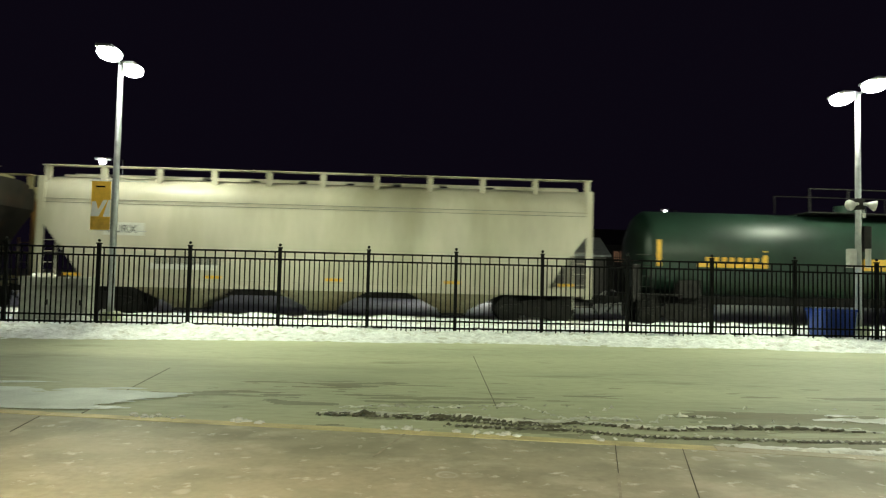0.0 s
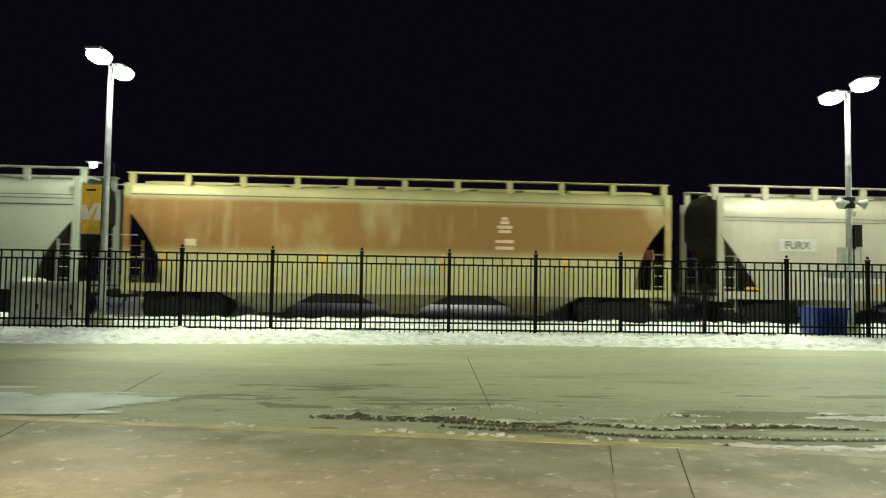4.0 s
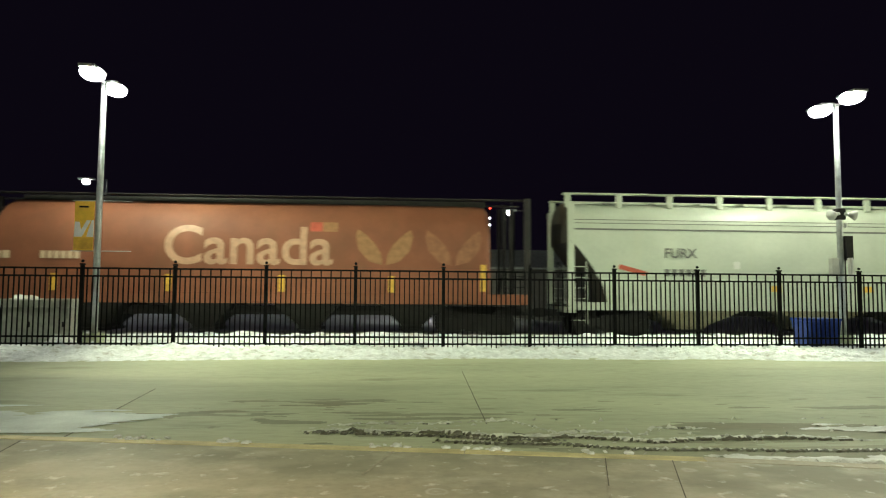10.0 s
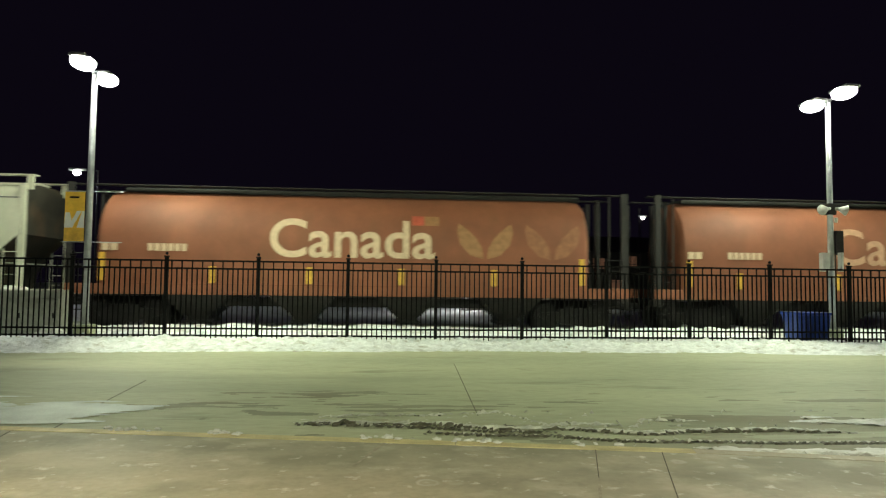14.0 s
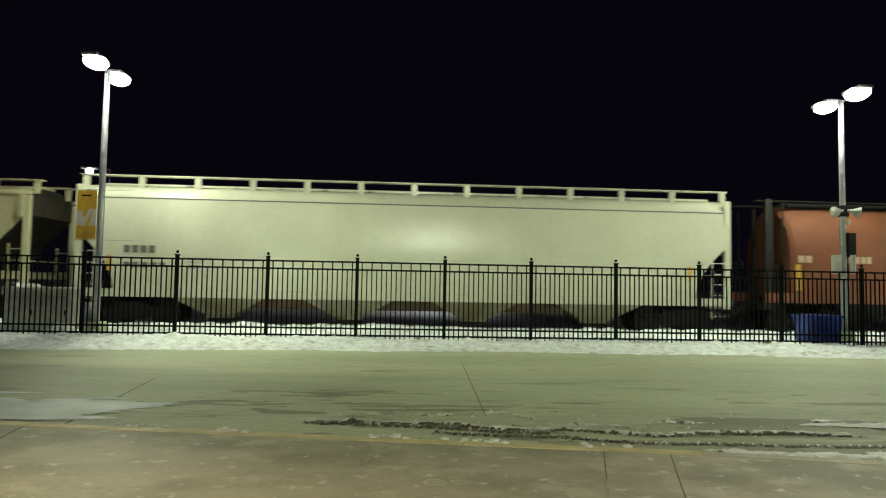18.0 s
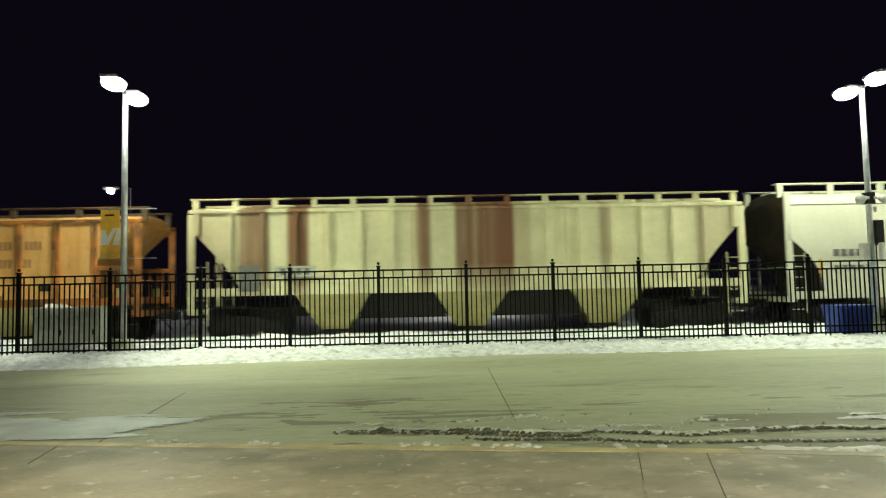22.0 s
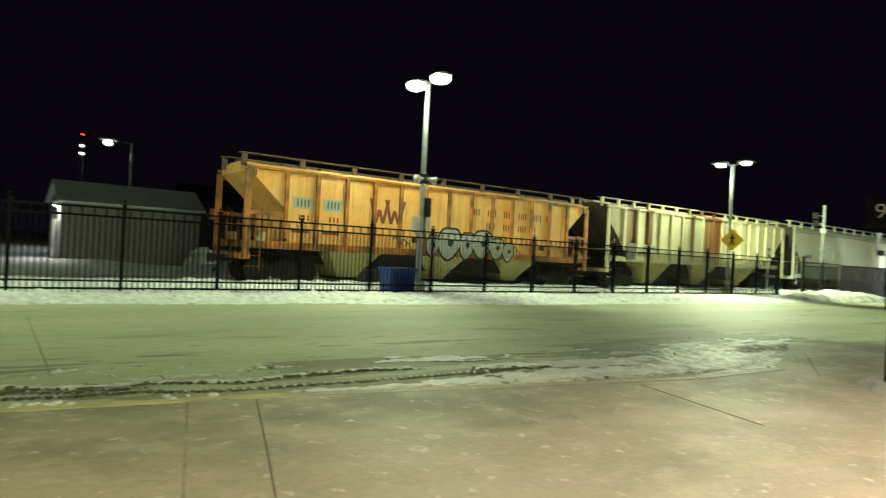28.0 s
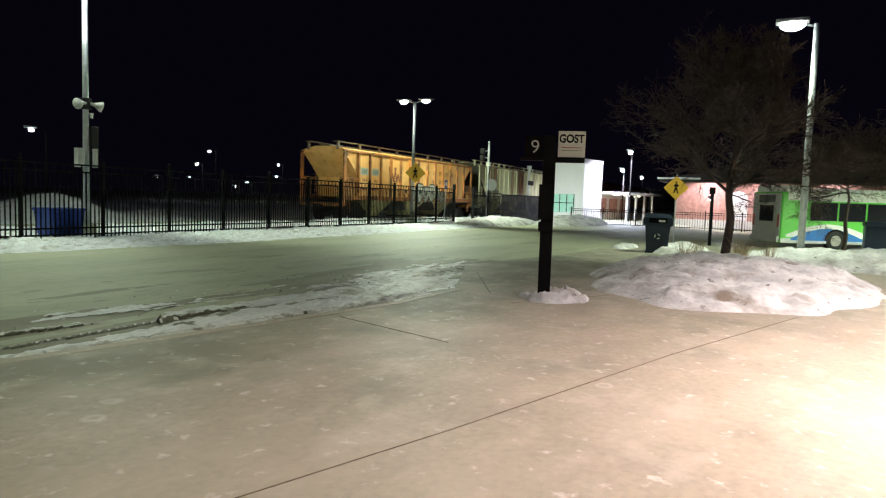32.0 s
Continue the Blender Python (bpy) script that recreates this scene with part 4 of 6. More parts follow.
lettering("initial_letters", "FURX", 0.46, pose(-5.85, -1.61, 2.75, 90), GREYMARK, wagon_c, 0.004)
marks(wagon_c, "number_mark", -5.75, 2.12, 0.18, 0.24, GREYMARK, -1.606, 6, 0.07)
for x, z in ((-7.2, 2.3), (-6.75, 2.18), (2.75, 2.3), (3.15, 2.16)):
    marks(wagon_c, "red_mark", x, z, 0.5, 0.16, REDDOT, -1.61, tilt=0.25)
marks(wagon_c, "small_panel", -3.3, 2.38, 0.22, 0.26, PALE, -1.607)
marks(wagon_c, "small_panel", 5.9, 1.72, 0.45, 0.2, GREYMARK, -1.607)
for x in (-1.9, 1.4):
    marks(wagon_c, "yellow_strip", x, 1.62, 0.35, 0.2, GOLD, -1.59)
seam(wagon_f, 11.0, 4.14, GREYMARK, -1.50, 0.04)
marks(wagon_f, "initial_mark", -9.2, 2.38, 0.2, 0.24, GREYMARK, -1.606, 4, 0.06)
marks(wagon_f, "number_mark", -9.2, 1.98, 0.2, 0.1, GREYMARK, -1.60, 5, 0.08)
for z in (1.9, 2.0, 2.1, 2.2):
    marks(wagon_f, "small_bar", -7.1, z, 0.35, 0.02, GREYMARK, -1.60)
marks(wagon_f, "yellow_strip", -9.75, 1.8, 0.14, 0.5, GOLD, -1.59)
marks(wagon_f, "yellow_strip", 9.4, 1.8, 0.14, 0.5, GOLD, -1.59)
marks(wagon_g, "pale_panel", -5.8, 2.05, 1.35, 0.36, PALEBLUE, -1.57)
marks(wagon_g, "initial_mark", -6.2, 2.12, 0.18, 0.22, GREYMARK, -1.58, 4, 0.08)
marks(wagon_g, "grey_patch", -7.3, 1.6, 0.7, 0.85, GREYMARK, -1.565)
# Lettering blocks, emblem and graffiti of the last wagon.
for k, (x, n) in enumerate(((1.25, 2), (2.2, 2), (3.15, 2), (4.05, 2), (5.0, 2), (5.85, 1))):
    marks(wagon_h, "letter_stroke", x, 3.10, 0.055, 0.28, MAROON, -1.456, 2 * n, 0.085)
for x, n in ((2.15, 2), (3.15, 2), (4.05, 2), (4.95, 1)):
    marks(wagon_h, "letter_stroke", x, 2.52, 0.055, 0.28, MAROON, -1.456, 2 * n, 0.085)
for x0, x1, x2 in ((-3.75, -3.35, -2.95), (-3.05, -2.65, -2.2)):
    for a, b, za, zb in ((x0, (x0 + x1) / 2 + 0.05, 3.35, 2.42), ((x0 + x1) / 2 + 0.05, x1, 2.42, 2.95), (x1, (x1 + x2) / 2 - 0.02, 2.95, 2.42), ((x1 + x2) / 2 - 0.02, x2, 2.42, 3.35)):
        part("emblem_stroke", prism([(a - 0.07, za), (a + 0.07, za), (b + 0.07, zb), (b - 0.07, zb)], 0.006, "y", -1.457), MAROON, wagon_h)
for x, n in ((-6.75, 2), (-5.55, 2)):
    marks(wagon_h, "pale_panel", x + 0.2, 2.72, 0.78, 0.42, PALEBLUE, -1.452)
    marks(wagon_h, "initial_mark", x, 2.8, 0.06, 0.26, GREYMARK, -1.458, 2 * n, 0.08)
    marks(wagon_h, "number_mark", x + 0.1, 2.3, 0.06, 0.2, MAROON, -1.456, n + 1, 0.10)
    marks(wagon_h, "worn_patch", x + 0.15, 1.85, 0.7, 0.1, MAROON, -1.456)


def bubble(car, x, z, rx, rz, lean=0.0):
    """A sprayed bubble letter: a silver blob with a dark outline and counter."""
    def ring(k, dx=0.0):
        return [(x + dx + rx * k * math.cos(t) + lean * rz * k * math.sin(t), z + rz * k * math.sin(t) * (1 + 0.12 * math.sin(3 * t))) for t in [i * math.tau / 22 for i in range(22)]]
    o = part("spray_outline", prism(ring(1.0), 0.004, "y", -1.566), DARKINK, car)
    part("spray_fill", prism(ring(0.86), 0.004, "y", -1.571), GRAFFITI, o, "silver spray fill")
    part("spray_counter", prism(ring(0.22, 0.1 * rx), 0.004, "y", -1.576), DARKINK, o)


for x, z, rx, rz in ((-0.8, 1.72, 0.34, 0.5), (0.05, 1.85, 0.66, 0.72), (1.0, 1.80, 0.45, 0.62), (1.85, 1.9, 0.6, 0.66), (2.7, 1.74, 0.46, 0.5), (3.4, 1.62, 0.36, 0.46)):
    bubble(wagon_h, x, z, rx, rz, 0.1)
for k, (x, z) in enumerate(((-2.55, 1.75), (-2.35, 1.62), (-2.15, 1.7), (-1.95, 1.58), (3.9, 1.68), (4.1, 1.5))):
    part("scrawl", prism([(x - 0.14, z), (x - 0.05, z + 0.2), (x + 0.12, z + 0.12), (x + 0.16, z - 0.1), (x + 0.12, z - 0.1), (x + 0.08, z + 0.09), (x - 0.04, z + 0.15), (x - 0.1, z)], 0.005, "y", -1.457), DARKINK, wagon_h)
for x in (5.6, -1.6):
    marks(wagon_h, "small_panel", x, 1.75, 0.36, 0.2, DARKINK, -1.456)


def wrap(ob, m):
    """Lay flat marks, given in a wagon's space by m, on the round side of a cylindrical wagon."""
    bm = bmesh.new()
    bm.from_mesh(ob.data)
    bm.transform(m)
    for k in range(14):
        bmesh.ops.bisect_plane(bm, geom=bm.verts[:] + bm.edges[:] + bm.faces[:], plane_co=(0, 0, 2.75 + 0.1 * k), plane_no=(0, 0, 1))
    ys = [v.co.y for v in bm.verts]
    back = max(ys)
    for v in bm.verts:
        u = max(0.0, min(0.98, (v.co.z - 2.75) / 1.87)) ** (1 / 0.9)
        v.co.y = -1.553 * math.sqrt(1 - u * u) - (0.004 if v.co.y < back - 0.001 else -0.01)
    bm.to_mesh(ob.data)
    bm.free()
    ob.matrix_basis = Matrix.Identity(4)


def cylinder_hopper(centre, label, ink, strips):
    length = 18.4
    car = tagged(new("hopper_wagon"), label, "freight wagon", "wagons of the train")
    CARS.append((car, centre))
    half, bx, sill = length / 2, 7.85, 1.32
    st = []
    for x, k in ((-bx - 0.4, 0.9), (-bx - 0.28, 0.97), (-bx + 0.1, 1.0), (-4, 1.0), (0, 1.0), (4, 1.0), (bx - 0.5, 1.0), (bx - 0.12, 0.97), (bx, 0.9)):
        ring = []
        for i in range(24):
            a = math.pi * (i / 23)
            ring.append((x, -1.55 * k * math.cos(a), 2.75 + 1.87 * k * math.sin(a) ** 0.9))
        low = [(x, 1.55 * k, 1.9), (x, 1.46 * k, sill), (x, -1.46 * k, sill), (x, -1.55 * k, 1.9)]
        st.append(ring + low)
    body = part("body", loft(st), CANBROWN, car, smooth=True)
    body.data.set_sharp_from_angle(angle=radians(35))
    for y in (-1, 1):
        part("side_sill", box(-half, half, y * 1.5 - 0.06, y * 1.5 + 0.06, sill - 0.2, sill + 0.14, bevel=0.012), CANBROWN, car)
    part("centre_sill", box(-half + 0.1, half - 0.1, -0.3, 0.3, 0.72, 1.03), IRON, car)
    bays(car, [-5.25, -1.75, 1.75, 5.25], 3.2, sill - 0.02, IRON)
    for s in (-1, 1):
        bogie(car, s * (half - 1.75))
        end_gear(car, half, s, IRON, 4.7, ladder_top=4.6)
        for y in (-0.6, 0.6):
            part("end_brace", box(s * (half - 0.75) - 0.06, s * (half - 0.75) + 0.06, y - 0.06, y + 0.06, 1.1, 4.6), IRON, car)
    for y in (-0.8, 0.8):
        part("running_board", box(-half, half, y - 0.16, y + 0.16, 4.71, 4.74), IRON, car)
    part("hatch_trough", box(-7.8, 7.8, -0.5, 0.5, 4.5, 4.71, bevel=0.03), IRON, car)
    for x in strips:
        part("post_mark", box(x - 0.09, x + 0.09, -1.57, -1.553, 1.5 if abs(x) < 7 else 1.55, 2.05 if abs(x) < 7 else 2.45), GOLD, car, "yellow reflective strip")
    w = lettering("country_lettering", "Canada", 1.78, pose(-2.85, -1.565, 2.41, 90), ink, car)
    wide = max(v.co.x for v in w.data.vertices) - min(v.co.x for v in w.data.vertices)
    wrap(w, w.matrix_basis @ Matrix.Diagonal((5.4 / wide, 1, 1, 1)))
    wrap(part("flag_mark", box(1.85, 2.25, -0.006, 0, 3.5, 3.82), REDDOT, car), Matrix.Identity(4))
    wrap(part("flag_mark", box(2.254, 2.75, -0.006, 0, 3.5, 3.82), FADEDGOLD, car), Matrix.Identity(4))
    marks(car, "initial_mark", -7.95, 2.52, 0.22, 0.24, CREAMMARK, -1.57, 2, 0.05)
    marks(car, "number_mark", -6.55, 2.52, 0.16, 0.24, CREAMMARK, -1.57, 6, 0.05)
    for x, k in ((4.3, 1.0), (6.6, 0.5)):
        for s in (-1, 1):
            leaf = [(0.06 * s, 0.0), (0.5 * s, 0.12), (0.85 * s, 0.5), (0.95 * s, 0.95), (0.88 * s, 1.2), (0.6 * s, 1.0), (0.3 * s, 0.7), (0.1 * s, 0.35)]
            wrap(part("leaf_mark", prism(leaf, 0.003, "y", 0), FADEDGOLD if k == 1.0 else GHOSTGOLD, car), pose(x, -1.562, 2.4))
    return car


wagon_d = cylinder_hopper(74.57, "red-brown cylindrical grain hopper wagon with faded salmon lettering", SALMON, (-8.0, -6.2, -2.64, 0.97, 4.55, 7.6))
wagon_e = cylinder_hopper(55.2, "red-brown cylindrical grain hopper wagon with bright cream lettering", CREAMMARK, (-8.05, -4.6, -1.5, 1.5, 4.6, 7.6))


def tank_wagon(centre):
    length = 17.2
    car = tagged(new("tank_wagon"), "dark green tank wagon with yellow marks", "freight wagon", "wagons of the train")
    CARS.append((car, centre))
    half = length / 2
    st = []
    for x, k in ((-half + 0.35, 0.3), (-half + 0.42, 0.62), (-half + 0.6, 0.88), (-half + 0.85, 1.0), (0, 1.0), (half - 0.85, 1.0), (half - 0.6, 0.88), (half - 0.42, 0.62), (half - 0.35, 0.3)):
        st.append([(x, 1.5 * k * math.cos(a), 2.55 + 1.5 * k * math.sin(a)) for a in [i * math.tau / 40 for i in range(40)]])
    part("tank", loft(st), TANKGREEN, car, smooth=True)
    part("dome", tube((0, 0, 3.95), (0, 0, 4.45), 0.5, n=24), TANKGREEN, car)
    part("walkway", box(-2.2, 2.2, -1.1, 1.1, 4.06, 4.09), IRON, car)
    for y in (-1.1, 1.1):
        part("hand_rail", tube((-2.2, y, 4.9), (2.2, y, 4.9), 0.02, n=6), IRON, car)
        for x in (-2.2, -0.8, 0.8, 2.2):
            part("rail_post", tube((x, y, 4.06), (x, y, 4.9), 0.02, n=6), IRON, car)
    part("centre_sill", box(-half, half, -0.35, 0.35, 0.75, 1.06), IRON, car)
    for s in (-1, 1):
        bogie(car, s * (half - 1.75))
        end_gear(car, half, s, IRON, 2.1, ladder_top=2.0)
        part("saddle", box(s * (half - 2.1) - 0.4, s * (half - 2.1) + 0.4, -1.2, 1.2, 1.0, 1.6), IRON, car)
    marks(car, "yellow_line", -5.2, 2.05, 2.3, 0.16, GOLD, -1.47, 1)
    marks(car, "yellow_mark", -6.0, 2.26, 0.16, 0.14, GOLD, -1.50, 8, 0.12)
    marks(car, "yellow_strip", -4.0, 2.05, 0.16, 0.6, GOLD, -1.49)
    marks(car, "yellow_strip", -half + 0.9, 2.05, 0.16, 0.9, GOLD, -1.50)
    marks(car, "yellow_strip", 0.3, 2.05, 2.2, 0.4, GOLD, -1.50)
    return car


tank_1 = tank_wagon(144.1 + 8.6)
tank_2 = tank_wagon(144.1 + 8.6 + 18.5)
# ---- fence ----
FY, STEP = 18.57, 2.44


def fence_panel(x0):
    p = tagged(new("picket_fence"), "black steel picket fence in the snow bank", "fence", "fence along the track")
    p.matrix_basis = pose(x0, FY, 0)
    for z in (0.03, 0.22, 1.84, 2.05):
        part("rail", box(0.03, STEP - 0.03, -0.024, 0.024, z - 0.024, z + 0.024), BLACK, p)
    for i in range(1, 18):
        x = STEP * i / 18
        part("picket", box(x - 0.0155, x + 0.0155, -0.014, 0.014, -0.08, 2.05 if i % 2 else 1.84), BLACK, p)
    post = part("post", box(-0.045, 0.045, -0.045, 0.045, -0.2, 2.14, bevel=0.004), BLACK, p)
    fb = box(-0.058, 0.058, -0.058, 0.058, 2.142, 2.18)
    bmesh.ops.create_icosphere(fb, subdivisions=2, radius=0.042, matrix=Matrix.Translation((0, 0, 2.24)))
    part("finial", fb, BLACK, post)
    return p


panel = fence_panel(-2.04 - 9 * STEP)
for k in range(1, 25):
    copy_thing(panel, pose(-2.04 + (k - 9) * STEP, FY, 0))


end_post = tagged(new("fence_post"), "heavy black steel post closing the fence", "post", "fence posts")
end_post.matrix_basis = pose(-2.04 + 16 * STEP, FY, 0)
part("post", box(-0.07, 0.07, -0.07, 0.07, -0.2, 2.3, bevel=0.006), BLACK, end_post)
part("cap", box(-0.09, 0.09, -0.09, 0.09, 2.302, 2.36, bevel=0.01), BLACK, end_post)
copy_thing(end_post, pose(39.6, 18.4, -0.1))
for k in range(2):
    copy_thing(panel, pose(39.65 + STEP * k, 18.38, -0.12))


# ---- lamp posts ----
def lamp_post(x, y, heads, label, height=7.15, power=3900, colour=COOL, base=-0.05, sides=((-1, 1.0), (1, 1.0)), lens=1.0, cone=150, aim=(0, 3, 0)):
    p = tagged(new("lamp_post"), label, "street lamp", "lamp posts")
    p.matrix_basis = pose(x, y, base)
    part("pole", tube((0, 0, 0), (0, 0, height), 0.10, r2=0.075, n=14), GALV, p, smooth=True)
    part("base", box(-0.22, 0.22, -0.22, 0.22, -0.1, 0.3, bevel=0.03), CONCRETE, p, "concrete footing")
    for dx, dy in heads:
        part("arm", tube((0, 0, height - 0.08), (dx * 0.6, dy * 0.6, height + 0.02), 0.035), GALV, p)
        head = part("lamp_head", box(-0.42, 0.42, -0.22, 0.22, 0.0, 0.10, bevel=0.03), GALV, p)
        head.matrix_basis = Matrix.Translation((dx, dy, height + 0.06)) @ Matrix.Rotation(math.atan2(dy, dx), 4, "Z")
        # Blob wider than the head: the lamp's glare is put into its shape.
        part("lens", blob(0.36 * lens, 0.27 * lens, 0.17 * lens, (0, 0, -0.06)), GLOW, head, "glowing white lens swollen to take in its glare", True)
        eye = (x + dx, y + dy, base + height - 0.22)
        if len(heads) == 1:
            spot("lamp_light", eye, power, colour, cone, 0.25, (eye[0] + aim[0], eye[1] + aim[1], aim[2]), 1.0)
            continue
        for s, k in sides:
            spot("lamp_light", eye, power * k * (1 if dy < 0 else 0.27), colour, 112, 0.25, (eye[0] + s * 12.4, eye[1] + (-4 if dy < 0 else 3), 0), 1.0)
        if dy > 0:
            spot("lamp_light", eye, power * 0.28, colour, 150, 0.25, None, 1.0)
    return p


pole_l = lamp_post(-9.45, 19.6, [(0, -0.75), (0, 0.75)], "galvanised double lamp post with a yellow banner, lit", 7.55, sides=((-1, 0.6), (1, 1.65)), lens=1.15)
pole_r = lamp_post(12.78, 19.6, [(0, -0.75), (0, 0.75)], "galvanised double lamp post with loudspeakers and boxes, lit", 7.5, sides=((-1, 1.2), (1, 1.1)), lens=1.15)
lamp_2 = lamp_post(33.8, 19.8, [(0, -0.75), (0, 0.75)], "galvanised double lamp post with a pedestrian sign, lit", sides=((-1, 2.6), (1, 3.0)), lens=0.7)
pole_b = lamp_post(20.5, -0.3, [(0.0, 0.6)], "galvanised single lamp post in the snowy island, lit", 6.6, 3600, lens=0.9)
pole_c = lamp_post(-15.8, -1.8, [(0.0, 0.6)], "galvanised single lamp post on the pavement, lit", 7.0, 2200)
# Unseen post, added to even out the light on wagons and lane.
fill_pole = lamp_post(2.0, -9.6, [(0.0, 0.6)], "unseen lamp post added to brighten the lane and wagons", 8.0, 14500, cone=56, aim=(0, 31, 3))

# Banner with its arms on the left post.
for z in (4.06, 2.62):
    part("banner_arm", tube((-0.72, -0.05, z), (0.95, -0.05, z), 0.012, n=6), GALV, pole_l)
ban = part("banner", box(-0.64, -0.1, -0.062, -0.05, 2.64, 4.04), BANNER, pole_l, "yellow banner with a white stroke")
part("banner_stroke", prism([(-0.64, 3.02), (-0.42, 3.02), (-0.18, 3.5), (-0.3, 3.5), (-0.44, 3.22), (-0.5, 3.45), (-0.62, 3.45)], 0.004, "y", -0.067), WHITE, ban)
part("banner_stroke", prism([(-0.3, 3.02), (-0.1, 3.02), (-0.1, 3.5), (-0.16, 3.5)], 0.004, "y", -0.067), WHITE, ban)
part("banner_band", box(-0.64, -0.1, -0.066, -0.0625, 2.66, 3.0), GOLD, ban)
part("banner_writing", box(-0.52, -0.26, -0.067, -0.0625, 3.86, 3.91), BLACK, ban)


def horn(parent, x, s):
    b = bmesh.new()
    tube((x, -0.1, 4.03), (x + s * 0.12, -0.14, 4.02), 0.05, b, n=12)
    tube((x + s * 0.12, -0.14, 4.02), (x + s * 0.32, -0.2, 3.97), 0.06, b, r2=0.17, n=16)
    part("loudspeaker", b, PALE, parent, "pale horn loudspeaker", True)


horn(pole_r, -0.08, -1)
horn(pole_r, 0.08, 1)
part("bracket", box(-0.13, 0.13, -0.13, 0.13, 3.85, 4.2, bevel=0.02), IRON, pole_r)
part("camera_dome", tube((0.12, -0.1, 3.75), (0.12, -0.1, 3.6), 0.06, r2=0.04, n=12), PALE, pole_r)
part("control_box", box(0.11, 0.33, -0.14, 0.06, 2.6, 3.35, bevel=0.015), IRON, pole_r, "dark metal box")
part("control_box", box(-0.33, -0.11, -0.1, 0.1, 2.08, 2.66, bevel=0.015), PALE, pole_r, "pale metal box")
part("control_box", box(0.11, 0.2, -0.3, -0.14, 2.08, 2.66, bevel=0.015), PALE, pole_r)
part("conduit", tube((0.11, -0.05, 0.2), (0.11, -0.05, 2.6), 0.02, n=6), IRON, pole_r)


def pedestrian_sign(parent, x, y, z, turn, half=0.62):
    """A yellow diamond with a plain walking-figure mark."""
    plate = part("sign_plate", prism([(0, -half), (half, 0), (0, half), (-half, 0)], 0.012, "y", 0), YELLOW, parent, "yellow diamond sign plate")
    plate.matrix_basis = pose(x, y, z, 0, 0, turn)
    k = half / 0.62
    fig = prism([(-0.05 * k, 0.02), (0.05 * k, 0.02), (0.12 * k, -0.28 * k), (0.05 * k, -0.28 * k), (0, -0.08 * k), (-0.08 * k, -0.28 * k), (-0.15 * k, -0.28 * k)], 0.004, "y", -0.006)
    prism([(-0.06 * k, 0.03), (0.06 * k, 0.03), (0.14 * k, 0.12 * k), (0.05 * k, 0.2 * k), (-0.06 * k, 0.2 * k), (-0.14 * k, 0.08 * k)], 0.004, "y", -0.006, fig)
    prism([(0.05 * k * math.cos(t), 0.27 * k + 0.055 * k * math.sin(t)) for t in [i * math.tau / 12 for i in range(12)]], 0.004, "y", -0.006, fig)
    part("sign_symbol", fig, BLACK, plate)


pedestrian_sign(lamp_2, -0.15, -0.25, 2.95, -58)
part("signal_box", box(-0.12, 0.12, -0.3, -0.12, 3.2, 3.5), IRON, lamp_2)

# ---- beside the track ----
cab = tagged(new("utility_cabinet"), "pale grey utility cabinet with snow on its lid behind the fence", "cabinet")
cab.matrix_basis = pose(-11.15, 20.1, -0.1)
part("body", box(-0.92, 0.92, -0.35, 0.35, 0.0, 1.05, bevel=0.02), CABGREY, cab)
part("lid", box(-0.98, 0.98, -0.41, 0.41, 1.052, 1.3, bevel=0.04), CABGREY, cab, "overhanging lid")
for x in (-0.46, 0.46):
    d = part("door", box(x - 0.43, x + 0.43, -0.37, -0.352, 0.08, 1.0, bevel=0.005), CABGREY, cab)
    part("handle", box(x + 0.3, x + 0.34, -0.39, -0.371, 0.5, 0.65), IRON, d)
mound("snow_cap", -11.6, 20.1, 0.4, 0.25, 0.1, 77, "thin snow cap on the cabinet lid", 1.21, 0.04)

tub = tagged(new("salt_bin"), "blue ribbed plastic bin behind the fence", "bin")
tub.matrix_basis = pose(11.68, 19.25, -0.08)
part("body", loft([[(-0.44 * k, -0.32 * k, z), (0.44 * k, -0.32 * k, z), (0.44 * k, 0.32 * k, z), (-0.44 * k, 0.32 * k, z)] for z, k in ((0, 1.0), (0.35, 1.08), (0.78, 1.2))]), BLUE, tub)
part("rim", box(-0.56, 0.56, -0.42, 0.42, 0.782, 0.86, bevel=0.02), BLUE, tub)
for i in range(7):
    x = -0.40 + 0.133 * i
    part("rib", prism([(x - 0.02, 0.05), (x + 0.02, 0.05), (x * 1.2 + 0.02, 0.77), (x * 1.2 - 0.02, 0.77)], 0.04, "y", -0.43), BLUE, tub)

shed = tagged(new("shed"), "grey metal shed with a pale gable roof and a lamp", "shed")
shed.matrix_basis = pose(6.6, 37.3, -0.1, 0, 0, 2)
part("wall", prism([(-1.7, 0), (1.7, 0), (1.7, 2.95), (0, 3.85), (-1.7, 2.95)], 6.4, "x", -3.2), SHEDWALL, shed)
for s in (-1, 1):
    part("roof", prism([(s * 1.95, 2.86), (s * 1.95, 2.96), (0, 4.03), (0, 3.93)], 6.8, "x", -3.4), GALV, shed, "pale metal roof")
for i in range(12):
    part("wall_rib", box(-3.1 + 0.56 * i, -3.06 + 0.56 * i, -1.74, -1.7, 0.0, 2.9), SHEDWALL, shed)
part("door", box(-3.24, -3.2, -0.5, 0.5, 0.05, 2.1), PALE, shed, "pale door")
sl = part("wall_lamp", box(-3.4, -3.2, -0.9, -0.65, 2.75, 2.95, bevel=0.03), WHITE, shed)
part("lens", box(-3.38, -3.22, -0.88, -0.67, 2.68, 2.748), GLOW, sl)
spot("shed_light", (3.2, 36.4, 2.5), 320, (1.0, 0.95, 1.0), 150, 0.1)


